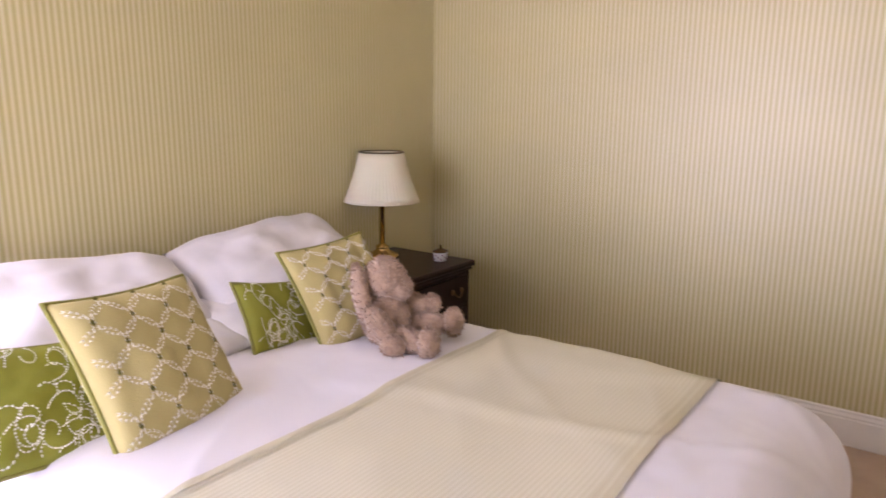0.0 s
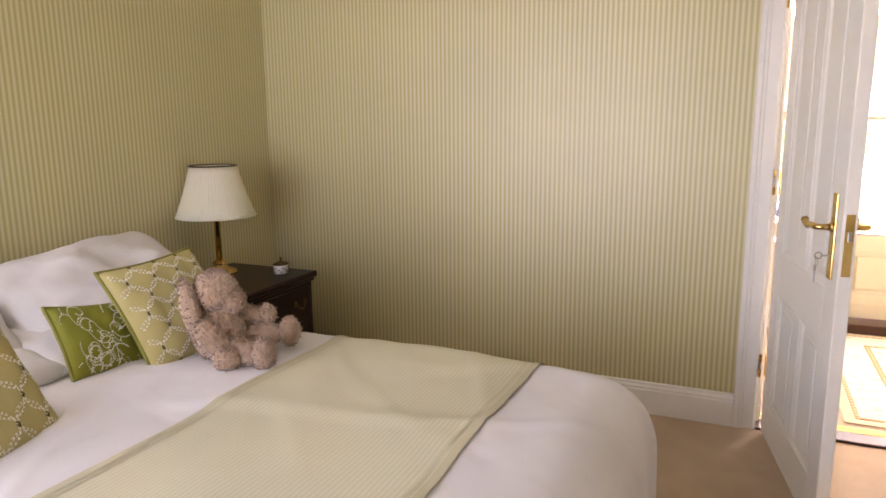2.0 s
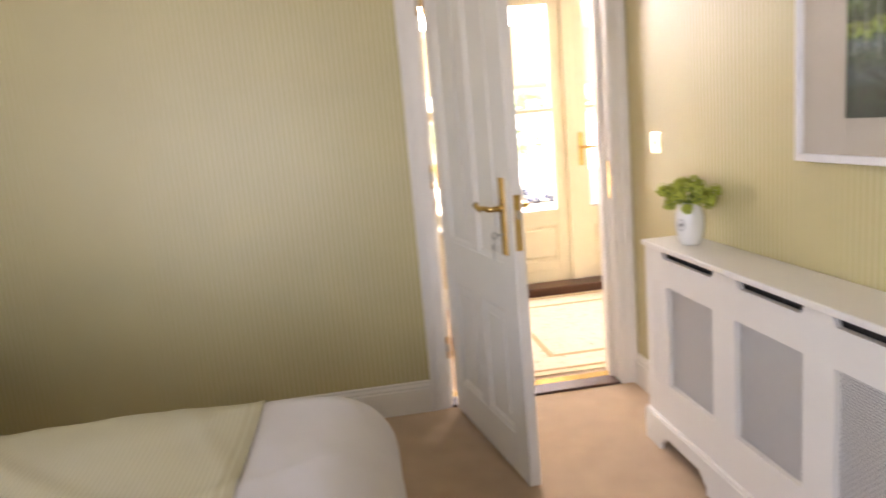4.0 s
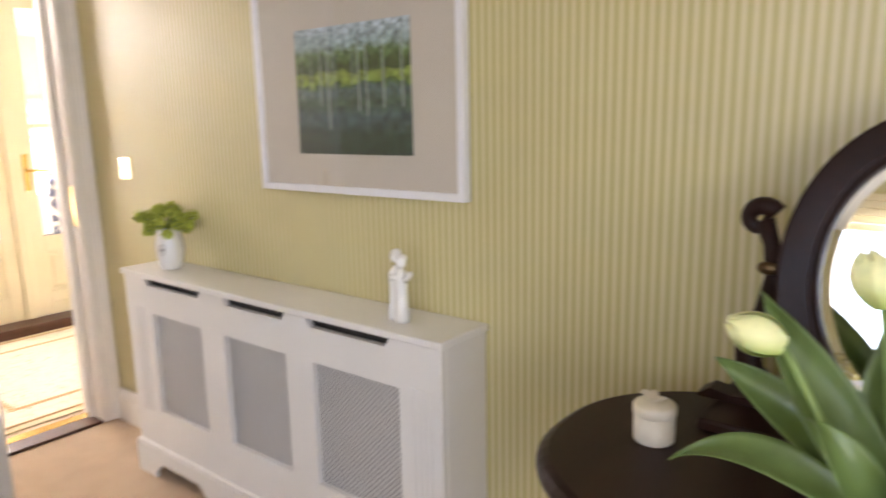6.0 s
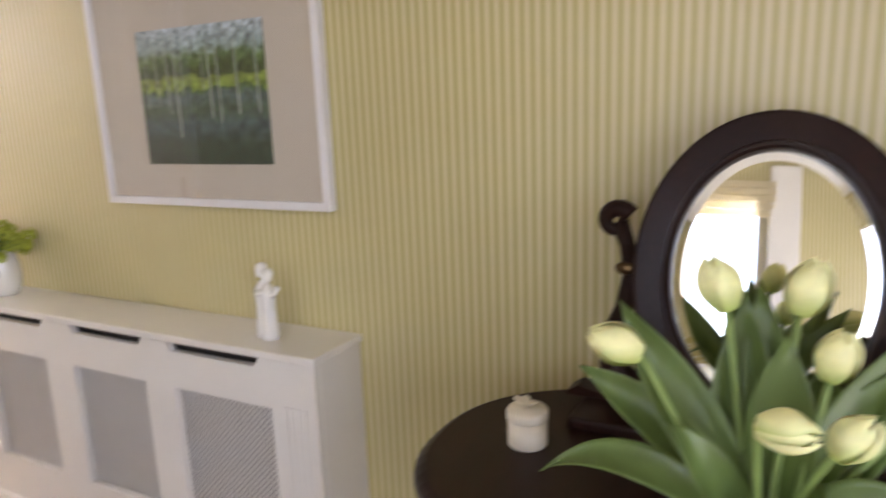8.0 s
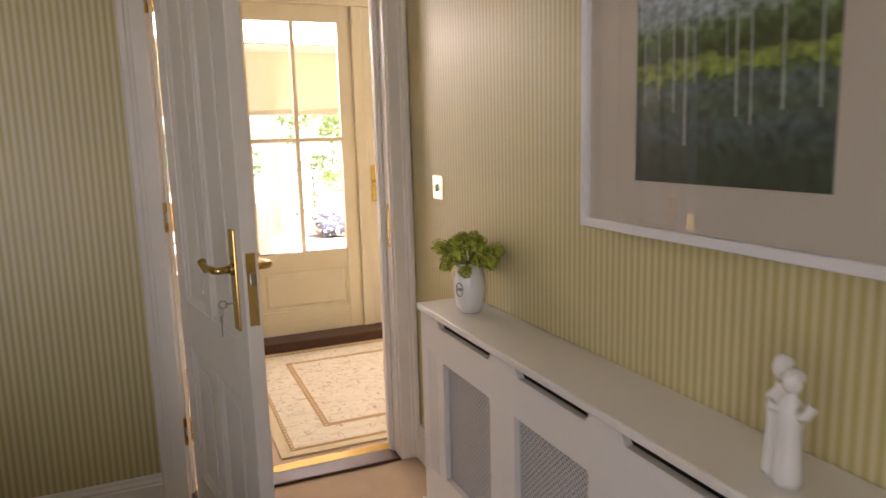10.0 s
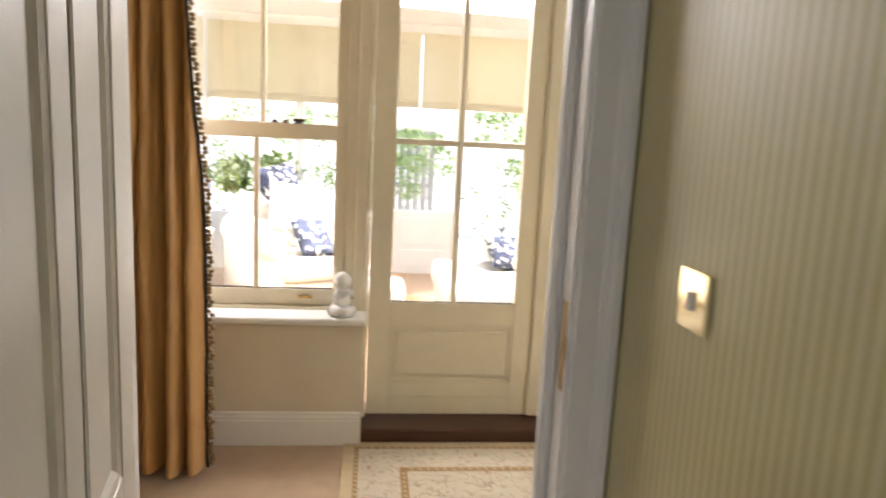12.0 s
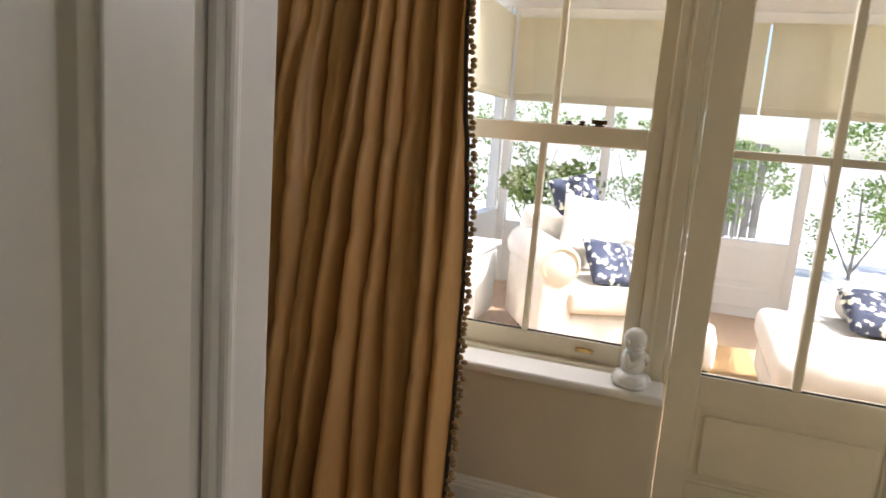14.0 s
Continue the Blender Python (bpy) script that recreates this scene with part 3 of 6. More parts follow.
part("lid", lathe(B(), [(0.034, 0.042), (0.034, 0.048), (0.022, 0.054), (0.008, 0.058), (0.004, 0.062), (0.007, 0.068), (0.004, 0.075), (0, 0.077)], 24, sx=1.0, sy=1.25), BRONZE, tj, "brass lid with a knob", smooth=True)
for k in range(22):
    a, z = k * 2.4, 0.012 + 0.009 * (k % 3)
    part("flower_print", ellipsoid(B(), (0.0325 * math.cos(a), 0.0325 * 1.25 * math.sin(a), z), (0.0035, 0.0035, 0.0035), 8, 5), PRINT, tj)

# ---- radiator cover ----
RX, RY0, RY1, RZ = 3.146, -2.028, -0.545, 0.79
MDF = mat("white_satin_mdf", (0.76, 0.74, 0.70), 0.38, var=0.03, bump=0.04, bscale=90)
MESH = mat("white_metal_lattice", (0.62, 0.60, 0.57), 0.45, var=0.05, bump=0)
# near-black of gaskets and badge; on the cover's backing it paints shade
DARK = mat("dark_trim_and_painted_shade", (0.05, 0.045, 0.04), 0.8, var=0.1, bump=0)
rc = thing("radiator_cover", "white painted radiator cover with three lattice panels and a scalloped plinth", "radiator cover")
part("top", box(B(), RX - 0.012, RY0 - 0.010, RZ - 0.020, XE - 0.001, RY1 + 0.010, RZ, 0.004), MDF, rc)
for y0, y1 in ((RY0, RY0 + 0.02), (RY1 - 0.02, RY1)):
    part("side", box(B(), RX + 0.02, y0, 0, XE - 0.001, y1, RZ - 0.021, 0.002), MDF, rc)
cols = [(-1.021, -0.715), (-1.452, -1.148), (-1.890, -1.565)]
slots = [(-1.030, -0.680), (-1.455, -1.155), (-1.862, -1.550)]
bm = B()
ys = [RY1, -0.715, -1.021, -1.148, -1.452, -1.565, -1.890, RY0]
for a, b in ((0, 1), (2, 3), (4, 5), (6, 7)):
    box(bm, RX, ys[b], 0.10, RX + 0.018, ys[a], 0.742)
for y0, y1 in cols:
    box(bm, RX, y0, 0.10, RX + 0.018, y1, 0.272); box(bm, RX, y0, 0.642, RX + 0.018, y1, 0.742)
e_ = [RY1] + [v for s_ in slots for v in (s_[1], s_[0])] + [RY0]
for i in range(0, len(e_), 2):
    box(bm, RX, e_[i + 1], 0.742, RX + 0.018, e_[i], RZ - 0.021)
bmesh.ops.remove_doubles(bm, verts=bm.verts, dist=0.0001)
part("front", bm, MDF, rc)
for y0, y1 in slots:
    for yc, sg in ((y0, 1), (y1, -1)):
        part("slot_corner", prism(B(), [(yc, 0.742), (yc + sg * 0.016, 0.742), (yc, 0.766)], RX + 0.0005, RX + 0.0175, "yz"), MDF, rc)
for y0, y1 in cols:
    bm = B()
    z0, z1, p = 0.262, 0.652, 0.015
    w, h = y1 - y0 + 0.02, z1 - z0
    ya = y0 - 0.01
    for sg in (1, -1):
        k = -h
        while k < w:
            a0, b0 = max(k, 0), min(k + h, w)
            if b0 - a0 > 0.005:
                q0, q1 = (a0 - k, b0 - k)
                P0 = Vector((0, ya + (a0 if sg > 0 else w - a0), z0 + q0))
                P1 = Vector((0, ya + (b0 if sg > 0 else w - b0), z0 + q1))
                d = (P1 - P0).normalized()
                s_ = Vector((1, 0, 0)).cross(d) * 0.0023
                x0 = RX + 0.019 + (0.0015 if sg > 0 else 0)
                vs = [bm.verts.new(v + Vector((x0 + dx, 0, 0))) for dx in (0, 0.0015) for v in (P0 + s_, P1 + s_, P1 - s_, P0 - s_)]
                for q in ((0, 1, 2, 3), (7, 6, 5, 4), (0, 4, 5, 1), (2, 6, 7, 3)):
                    bm.faces.new([vs[i] for i in q])
            k += p
    tagged(part("lattice", bm, MESH, rc, "white diamond metal lattice"), kind="stuff")
# dark sheet standing in for the unlit space inside the cover
part("shade_sheet", box(B(), RX + 0.045, RY0 + 0.03, 0.02, RX + 0.055, RY1 - 0.03, RZ - 0.04), DARK, rc, "dark sheet painted as the shade behind the lattice")
# scalloped plinth
poly = [(RY0 - 0.008, 0.0)]
for y0, y1 in ((-1.96, -1.60), (-1.49, -1.115), (-0.995, -0.66)):
    poly += [(y0, 0.0), (y0, 0.028), (y0 + 0.018, 0.034), (y0 + 0.03, 0.05), (y0 + 0.05, 0.064), (y1 - 0.05, 0.064), (y1 - 0.03, 0.05), (y1 - 0.018, 0.034), (y1, 0.028), (y1, 0.0)]
poly += [(RY1 + 0.008, 0.0), (RY1 + 0.008, 0.118), (RY0 - 0.008, 0.118)]
part("plinth", prism(B(), poly, RX - 0.016, RX - 0.001, "yz"), MDF, rc, "scalloped plinth")
part("plinth_bead", box(B(), RX - 0.014, RY0 - 0.006, 0.118, RX - 0.0005, RY1 + 0.006, 0.13, 0.004), MDF, rc)
for yc in (RY1 - 0.085, RY0 + 0.065):
    for k in range(4):
        part("flute", box(B(), RX - 0.0025, yc + (k - 1.5) * 0.018 - 0.005, 0.26, RX + 0.001, yc + (k - 1.5) * 0.018 + 0.005, 0.655, 0.002), MDF, rc)

# figurine: two embracing figures
def figurine(m):
    bm = B()
    for dx, dy, s in ((0, 0, 1.0), (0.012, 0.034, 1.06)):
        lathe(bm, [(0.0, 0), (0.021, 0), (0.023, 0.01), (0.020, 0.05), (0.018, 0.09), (0.021, 0.12), (0.020, 0.135), (0.008, 0.15), (0.007, 0.155)], 20, (dx, dy, 0), s, s)
        ellipsoid(bm, (dx, dy, 0.17 * s), (0.0155, 0.0155, 0.019), 16, 10)
        ellipsoid(bm, (dx + 0.004, dy, 0.178 * s), (0.016, 0.017, 0.014), 14, 8)
    tube(bm, [(0.0, -0.018, 0.13), (-0.012, -0.032, 0.125), (-0.016, -0.045, 0.135), (-0.012, -0.052, 0.15)], [0.008, 0.008, 0.007, 0.008], 8)
    tube(bm, [(-0.014, 0.0, 0.13), (-0.018, 0.02, 0.125), (-0.004, 0.04, 0.13)], 0.007, 8)
    ob = part("figurine", bm, CHINA, None, "", True)
    ob.matrix_basis = m
    tagged(ob, "white glazed figurine of two embracing figures", "figurine")
figurine(pose(3.215, -1.848, 0.79, 0, 0, -5) @ Matrix.Scale(0.92, 4))

# vase of green flowers
LEAFY = mat("lime_green_florets", (0.38, 0.44, 0.05), 0.7, var=0.35, scale=40, bump=0.2)
STEM = mat("green_stem", (0.09, 0.16, 0.03), 0.6, var=0.2, bump=0)
vase = thing("vase", "small white glazed jug vase with a dark oval badge", "vase", at=(3.238, -0.717, 0.79))
part("body", lathe(B(), [(0.030, 0), (0.034, 0.003), (0.044, 0.03), (0.050, 0.07), (0.048, 0.10), (0.040, 0.128), (0.038, 0.145), (0.041, 0.15), (0.037, 0.15), (0.034, 0.14), (0.034, 0.10)], 36), CHINA, vase, smooth=True)
part("badge", tube(B(), [(-0.0487 * math.cos(0.5 + 0.24 * math.cos(a / 24 * 6.283)) - 0.001, -0.0487 * math.sin(0.5 + 0.24 * math.cos(a / 24 * 6.283)), 0.075 + 0.020 * math.sin(a / 24 * 6.283)) for a in range(24)], 0.0009, 6, close=True), DARK, vase, "thin dark oval badge outline")
for k in range(4):
    part("badge_bar", box(B(), -0.001, -0.0012, -0.005, 0.001, 0.0012, 0.005), DARK, vase).matrix_basis = pose(-0.0492 * math.cos(0.36 + 0.09 * k), -0.0492 * math.sin(0.36 + 0.09 * k), 0.075, 0, 0, 0)
rnd = random.Random(11)
fl = thing("green_flowers", "bunch of lime green guelder flowers standing in the jug", "flowers", at=(3.238, -0.717, 0.79))
for k in range(24):
    a = k * 2.399
    r = 0.015 + 0.098 * math.sqrt((k + 0.5) / 24)
    hx, hy, hz = r * math.cos(a) * 0.72, r * math.sin(a), 0.190 + 0.03 * math.cos(k * 1.7) - 0.55 * max(0, r - 0.06)
    st = part("stem", tube(B(), [(0.3 * hx * 0.2, 0.3 * hy * 0.2, 0.12), (hx * 0.5, hy * 0.5, 0.165), (hx, hy, hz)], 0.0018, 6), STEM, fl)
    bm = B()
    R = rnd.uniform(0.020, 0.028)
    for j in range(120):
        d = Vector((rnd.gauss(0, 1), rnd.gauss(0, 1), rnd.gauss(0, 1))).normalized()
        c = Vector((hx, hy, hz)) + d * R * rnd.uniform(0.55, 1.0)
        s1 = d.cross(Vector((rnd.random(), rnd.random(), rnd.random()))).normalized()
        s2 = d.cross(s1)
        q = rnd.uniform(0.004, 0.0065)
        vs = [bm.verts.new(c + s1 * q), bm.verts.new(c + s2 * q * 0.8 + d * 0.002), bm.verts.new(c - s1 * q), bm.verts.new(c - s2 * q * 0.8 + d * 0.002)]
        bm.faces.new(vs)
    part("flower_head", bm, LEAFY, st, "lime green floret cluster")

# ---- framed picture ----
PY0, PY1, PZ0, PZ1 = -1.988, -1.193, 1.095, 1.71
pic = thing("framed_picture", "white framed woodland print behind glass with a wide mount", "picture")
FRAME = mat("white_picture_frame", (0.76, 0.75, 0.76), 0.4, var=0.03, bump=0.05)
MOUNT = mat("putty_mount_board", (0.56, 0.49, 0.41), 0.85, var=0.03, bump=0.1)
fx0, fx1, fw = XE - 0.030, XE - 0.001, 0.021
for y0, y1, z0, z1 in ((PY0, PY0 + fw, PZ0, PZ1), (PY1 - fw, PY1, PZ0, PZ1), (PY0 + fw, PY1 - fw, PZ0, PZ0 + fw), (PY0 + fw, PY1 - fw, PZ1 - fw, PZ1)):
    part("frame_rail", box(B(), fx0, y0, z0, fx1, y1, z1, 0.003), FRAME, pic)
part("mount", box(B(), XE - 0.016, PY0 + fw, PZ0 + fw, XE - 0.012, PY1 - fw, PZ1 - fw), MOUNT, pic)
# the print: sky, wood edge, meadow and bluebells
PRN = bpy.data.materials.new("woodland_print")
PRN.use_nodes = True
t_ = PRN.node_tree
co_, sp_, ns1, ns2 = t_.nodes.new("ShaderNodeTexCoord"), t_.nodes.new("ShaderNodeSeparateXYZ"), t_.nodes.new("ShaderNodeTexNoise"), t_.nodes.new("ShaderNodeTexNoise")
t_.links.new(co_.outputs["Object"], sp_.inputs[0])
for n_, sc in ((ns1, 22), (ns2, 60)):
    n_.inputs["Scale"].default_value = sc
    n_.inputs["Detail"].default_value = 5
    t_.links.new(co_.outputs["Object"], n_.inputs["Vector"])
ma = t_.nodes.new("ShaderNodeMath"); ma.operation = "MULTIPLY_ADD"; ma.inputs[1].default_value = 0.05
t_.links.new(ns1.outputs[0], ma.inputs[0]); t_.links.new(sp_.outputs[2], ma.inputs[2])
mb = t_.nodes.new("ShaderNodeMath"); mb.operation = "MULTIPLY_ADD"; mb.inputs[1].default_value = 0.04
t_.links.new(ns2.outputs[0], mb.inputs[0]); t_.links.new(ma.outputs[0], mb.inputs[2])
mr = t_.nodes.new("ShaderNodeMapRange")
mr.inputs["From Min"].default_value, mr.inputs["From Max"].default_value = 1.207 + 0.045, 1.556 + 0.045
t_.links.new(mb.outputs[0], mr.inputs[0])
cr = t_.nodes.new("ShaderNodeValToRGB")
els = cr.color_ramp.elements
for p_, c_ in ((0.0, (0.02, 0.035, 0.02)), (0.16, (0.03, 0.05, 0.03)), (0.30, (0.055, 0.085, 0.09)), (0.40, (0.06, 0.095, 0.05)), (0.50, (0.09, 0.13, 0.13)), (0.545, (0.06, 0.11, 0.03)), (0.56, (0.17, 0.24, 0.03)), (0.635, (0.20, 0.26, 0.04)), (0.66, (0.03, 0.045, 0.012)), (0.72, (0.05, 0.08, 0.015)), (0.79, (0.10, 0.16, 0.05)), (0.86, (0.26, 0.33, 0.33)), (1.0, (0.38, 0.44, 0.48))):
    if p_ in (0.0, 1.0):
        el = els[0] if p_ == 0.0 else els[-1]
        el.position = p_
    else:
        el = els.new(p_)
    el.color = (*c_, 1)
t_.links.new(mr.outputs[0], cr.inputs[0])
vm = t_.nodes.new("ShaderNodeMapRange"); vm.inputs["To Min"].default_value, vm.inputs["To Max"].default_value = 0.40, 1.75
vm.inputs["From Min"].default_value, vm.inputs["From Max"].default_value = 0.3, 0.7
t_.links.new(ns2.outputs[0], vm.inputs[0])
vs_ = t_.nodes.new("ShaderNodeVectorMath"); vs_.operation = "SCALE"
t_.links.new(cr.outputs[0], vs_.inputs[0]); t_.links.new(vm.outputs[0], vs_.inputs["Scale"])
t_.links.new(vs_.outputs[0], t_.nodes["Principled BSDF"].inputs["Base Color"])
t_.nodes["Principled BSDF"].inputs["Roughness"].default_value = 0.7
pr = part("print", box(B(), XE - 0.020, -1.817, 1.207, XE - 0.0165, -1.377, 1.556), PRN, pic, "woodland scene with pale birch trunks over bluebells")
BIRCH = mat("birch_paint", (0.36, 0.40, 0.35), 0.7, var=0.3, scale=60, bump=0)
rnd = random.Random(3)
for k, (q, zb, zt, wd) in enumerate(((0.06, 0.42, 0.80, 0.002), (0.15, 0.45, 0.85, 0.002), (0.24, 0.38, 0.93, 0.003), (0.31, 0.20, 0.96, 0.004), (0.36, 0.52, 0.82, 0.002), (0.53, 0.54, 0.82, 0.002), (0.58, 0.34, 0.86, 0.004), (0.65, 0.30, 0.84, 0.0035), (0.79, 0.36, 0.88, 0.004), (0.94, 0.36, 0.90, 0.004))):
    y = -1.377 - 0.44 * q
    part("painted_trunk", prism(B(), [(y - wd, 1.207 + 0.349 * zb), (y + wd * 0.4, 1.207 + 0.349 * zb), (y + wd * 0.5 + 0.003, 1.207 + 0.349 * zt), (y - wd * 0.4 + 0.003, 1.207 + 0.349 * zt)], XE - 0.0207, XE - 0.0202, "yz"), BIRCH, pr)
pg = part("glass", box(B(), XE - 0.0265, PY0 + fw - 0.002, PZ0 + fw - 0.002, XE - 0.0245, PY1 - fw + 0.002, PZ1 - fw + 0.002), GLASS, pic, "clear picture glass")
pg.visible_shadow = False

# ---- light switch ----
SWBRASS = mat("pale_lacquered_brass", (0.82, 0.72, 0.48), 0.14, 1.0, var=0.05, scale=30, bump=0.02)
sw = thing("light_switch", "square polished brass light switch plate on the papered wall", "light switch", at=(XE, -0.283, 1.130))
part("plate", box(B(), -0.007, -0.043, -0.043, -0.0005, 0.043, 0.043, 0.004), SWBRASS, sw)
part("rocker", box(B(), -0.0125, -0.007, -0.013, -0.0072, 0.007, 0.013, 0.002), MESH, sw, "grey rocker")
for s_ in (-1, 1):
    part("screw", ellipsoid(B(), (-0.007, s_ * 0.029, 0), (0.002, 0.004, 0.004), 12, 6), BRASS, sw)

# ---- bedroom door, standing open ----
door = thing("door_1", "white four-panel bedroom door standing wide open, brass lever handles", "door", at=(DL + 0.004 + 0.020 * 0.174, -0.012 - 0.020 * 0.985, 0), turn=(0, 0, -80.0), kind="structure")
T0, T1, LW, LH = 0.012, 0.052, 0.778, 2.015
def dpart(name, u0, u1, z0, z1, t0=T0, t1=T1, bev=0.003, label=""):
    return part(name, box(B(), u0, t0, z0, u1, t1, z1, bev), WHITE, door, label)
dpart("stile", 0.004, 0.112, 0.008, LH)
dpart("stile", 0.665, LW, 0.008, LH)
dpart("bottom_rail", 0.112, 0.665, 0.008, 0.165, T0 + 0.0005, T1 - 0.0005)
dpart("lock_rail", 0.112, 0.665, 0.625, 0.795, T0 + 0.0005, T1 - 0.0005)
dpart("top_rail", 0.112, 0.665, 1.90, LH, T0 + 0.0005, T1 - 0.0005)
for z0, z1 in ((0.165, 0.625), (0.795, 1.90)):
    dpart("muntin", 0.350, 0.430, z0, z1, T0 + 0.001, T1 - 0.001)
    for u0, u1 in ((0.112, 0.350), (0.430, 0.665)):
        p_ = part("panel", box(B(), u0, T0 + 0.013, z0, u1, T1 - 0.013, z1), WHITE, door)
        for t0, t1 in ((T0 + 0.0135, T0 + 0.003), (T1 - 0.0135, T1 - 0.003)):
            bm = B()
            for k in range(4):
                a = [(u0, z0), (u1, z0), (u1, z1), (u0, z1)]
                i = [(u0 + 0.022, z0 + 0.022), (u1 - 0.022, z0 + 0.022), (u1 - 0.022, z1 - 0.022), (u0 + 0.022, z1 - 0.022)]
                i2 = [(u0 + 0.012, z0 + 0.012), (u1 - 0.012, z0 + 0.012), (u1 - 0.012, z1 - 0.012), (u0 + 0.012, z1 - 0.012)]
                n = (k + 1) % 4
                va, vb = bm.verts.new((a[k][0], t1, a[k][1])), bm.verts.new((a[n][0], t1, a[n][1]))
                vc, vd = bm.verts.new((i2[n][0], (t0 + 2 * t1) / 3, i2[n][1])), bm.verts.new((i2[k][0], (t0 + 2 * t1) / 3, i2[k][1]))
                ve, vf = bm.verts.new((i[n][0], t0, i[n][1])), bm.verts.new((i[k][0], t0, i[k][1]))
                bm.faces.new((va, vb, vc, vd)); bm.faces.new((vd, vc, ve, vf))
            part("moulding", bm, WHITE, p_)
        # raised field
        for t0, t1 in ((T0 + 0.013, T0 + 0.007), (T1 - 0.013, T1 - 0.007)):
            part("raised_field", box(B(), u0 + 0.05, min(t0, t1), z0 + 0.05, u1 - 0.05, max(t0, t1), z1 - 0.05, 0.0028, 1), WHITE, p_)
for face, s_ in ((T0, -1), (T1, 1)):
    bp = part("backplate", box(B(), 0.690, min(face, face + s_ * 0.007), 0.828, 0.732, max(face, face + s_ * 0.007), 1.091, 0.003), BRASS, door, "long brass backplate")
    lv = part("lever", tube(B(), [(0.711, face + s_ * 0.006, 0.988), (0.711, face + s_ * 0.045, 0.988), (0.700, face + s_ * 0.052, 0.988), (0.66, face + s_ * 0.052, 0.990), (0.63, face + s_ * 0.052, 0.982), (0.605, face + s_ * 0.053, 0.988), (0.592, face + s_ * 0.053, 0.996)], [0.010, 0.009, 0.010, 0.008, 0.011, 0.010, 0.012], 14), BRASS, bp, "curved brass lever", smooth=True)
    part("collar", ellipsoid(B(), (0.711, face + s_ * 0.010, 0.988), (0.016, 0.008, 0.016), 16, 8), BRASS, bp, smooth=True)
    for z in (0.846, 1.074):
        part("screw", ellipsoid(B(), (0.711, face + s_ * 0.007, z), (0.004, 0.002, 0.004), 10, 6), BRASS, bp)
STEEL = mat("nickel_steel", (0.42, 0.40, 0.37), 0.3, 1.0, var=0.1, bump=0)
part("latch_plate", box(B(), LW - 0.0005, 0.020, 0.85, LW + 0.0015, 0.044, 1.035), BRASS, door, "brass latch faceplate")
part("latch", box(B(), LW + 0.001, 0.026, 0.955, LW + 0.008, 0.038, 0.985, 0.002), STEEL, door)
kz = 0.900
key = thing("door_key", "steel keys hanging from the lock of the door", "key", at=(DL + 0.004 + 0.020 * 0.174, -0.012 - 0.020 * 0.985, 0), turn=(0, 0, -80.0))
part("key_in_lock", tube(B(), [(0.711, T0 - 0.004, kz), (0.711, T0 - 0.032, kz)], 0.0028, 8), STEEL, key)
part("bow", tube(B(), [(0.711 + 0.0 , T0 - 0.038 + 0.010 * math.cos(a / 16 * 6.283), kz + 0.010 * math.sin(a / 16 * 6.283)) for a in range(16)], 0.002, 6, close=True), STEEL, key)
part("split_ring", tube(B(), [(0.711 + 0.012 * math.cos(a / 20 * 6.283), T0 - 0.042, kz - 0.018 + 0.014 * math.sin(a / 20 * 6.283)) for a in range(20)], 0.0012, 6, close=True), STEEL, key)
part("spare_key", box(B(), 0.700, T0 - 0.044, kz - 0.085, 0.706, T0 - 0.041, kz - 0.032, 0.001), STEEL, key)
part("spare_bow", lathe(B(), [(0.0, -0.0015), (0.011, -0.0015), (0.011, 0.0015), (0.0, 0.0015)], 18), STEEL, key).matrix_basis = pose(0.703, T0 - 0.0425, kz - 0.040, 90, 0, 0)
for z in (0.287, 1.06, 1.78):
    h_ = part("hinge", box(B(), 0.0012, 0.006, -0.05, 0.0028, 0.046, 0.05), BRASS, fr, "brass butt hinge")
    h_.matrix_basis = pose(DL - 0.001, -0.012, z)
    fl_ = part("door_flap", box(B(), 0.0, 0.012, -0.05, 0.034, 0.0136, 0.05), BRASS, h_)
    fl_.matrix_basis = pose(0.005, 0.0, 0, 0, 0, -80.0)
    for k in range(3):
        part("knuckle", lathe(B(), [(0.0055, -0.05 + k * 0.034), (0.0062, -0.049 + k * 0.034), (0.0062, -0.018 + k * 0.034), (0.0055, -0.017 + k * 0.034)], 14), BRASS if k != 1 else STEEL, h_)
sp = thing("strike_plate", "brass strike plate let into the door lining", "strike plate", at=(DR, 0.0, 0.968))
part("plate", box(B(), -0.0016, 0.012, -0.085, 0.0004, 0.036, 0.085), BRASS, sp)
part("lip", box(B(), -0.0030, 0.004, -0.022, 0.0, 0.013, 0.022, 0.001), BRASS, sp)

# ---- dressing table ----
TX, TY, THX, THY, TZ = 2.985, -2.925, 0.325, 0.497, 0.777
def kidney(s=1.0, n=72, inset=0.0):
    out = []
    for i in range(n):
        a = 2 * math.pi * i / n
        c, s_ = math.cos(a), math.sin(a)
        x = (THX - inset) * math.copysign(abs(c) ** 0.86, c)
        y = (THY - inset) * math.copysign(abs(s_) ** 0.88, s_)
        if x < 0:
            x *= 0.94 + 0.06 * abs(s_)
        out.append((TX + x * s, TY + y * s))
    return out
dt = thing("dressing_table", "dark mahogany kidney-shaped dressing table with turned legs", "dressing table")
bm = B()
rows = [(0.012, 0.742), (0.002, 0.748), (0.0, 0.756), (0.002, 0.765), (0.010, 0.772), (0.020, TZ)]
rings = [[bm.verts.new((x, y, z)) for x, y in kidney(1.0, 72, d)] for d, z in rows]
for a, b in zip(rings, rings[1:]):
    for i in range(72):
        bm.faces.new((a[i], a[(i + 1) % 72], b[(i + 1) % 72], b[i]))
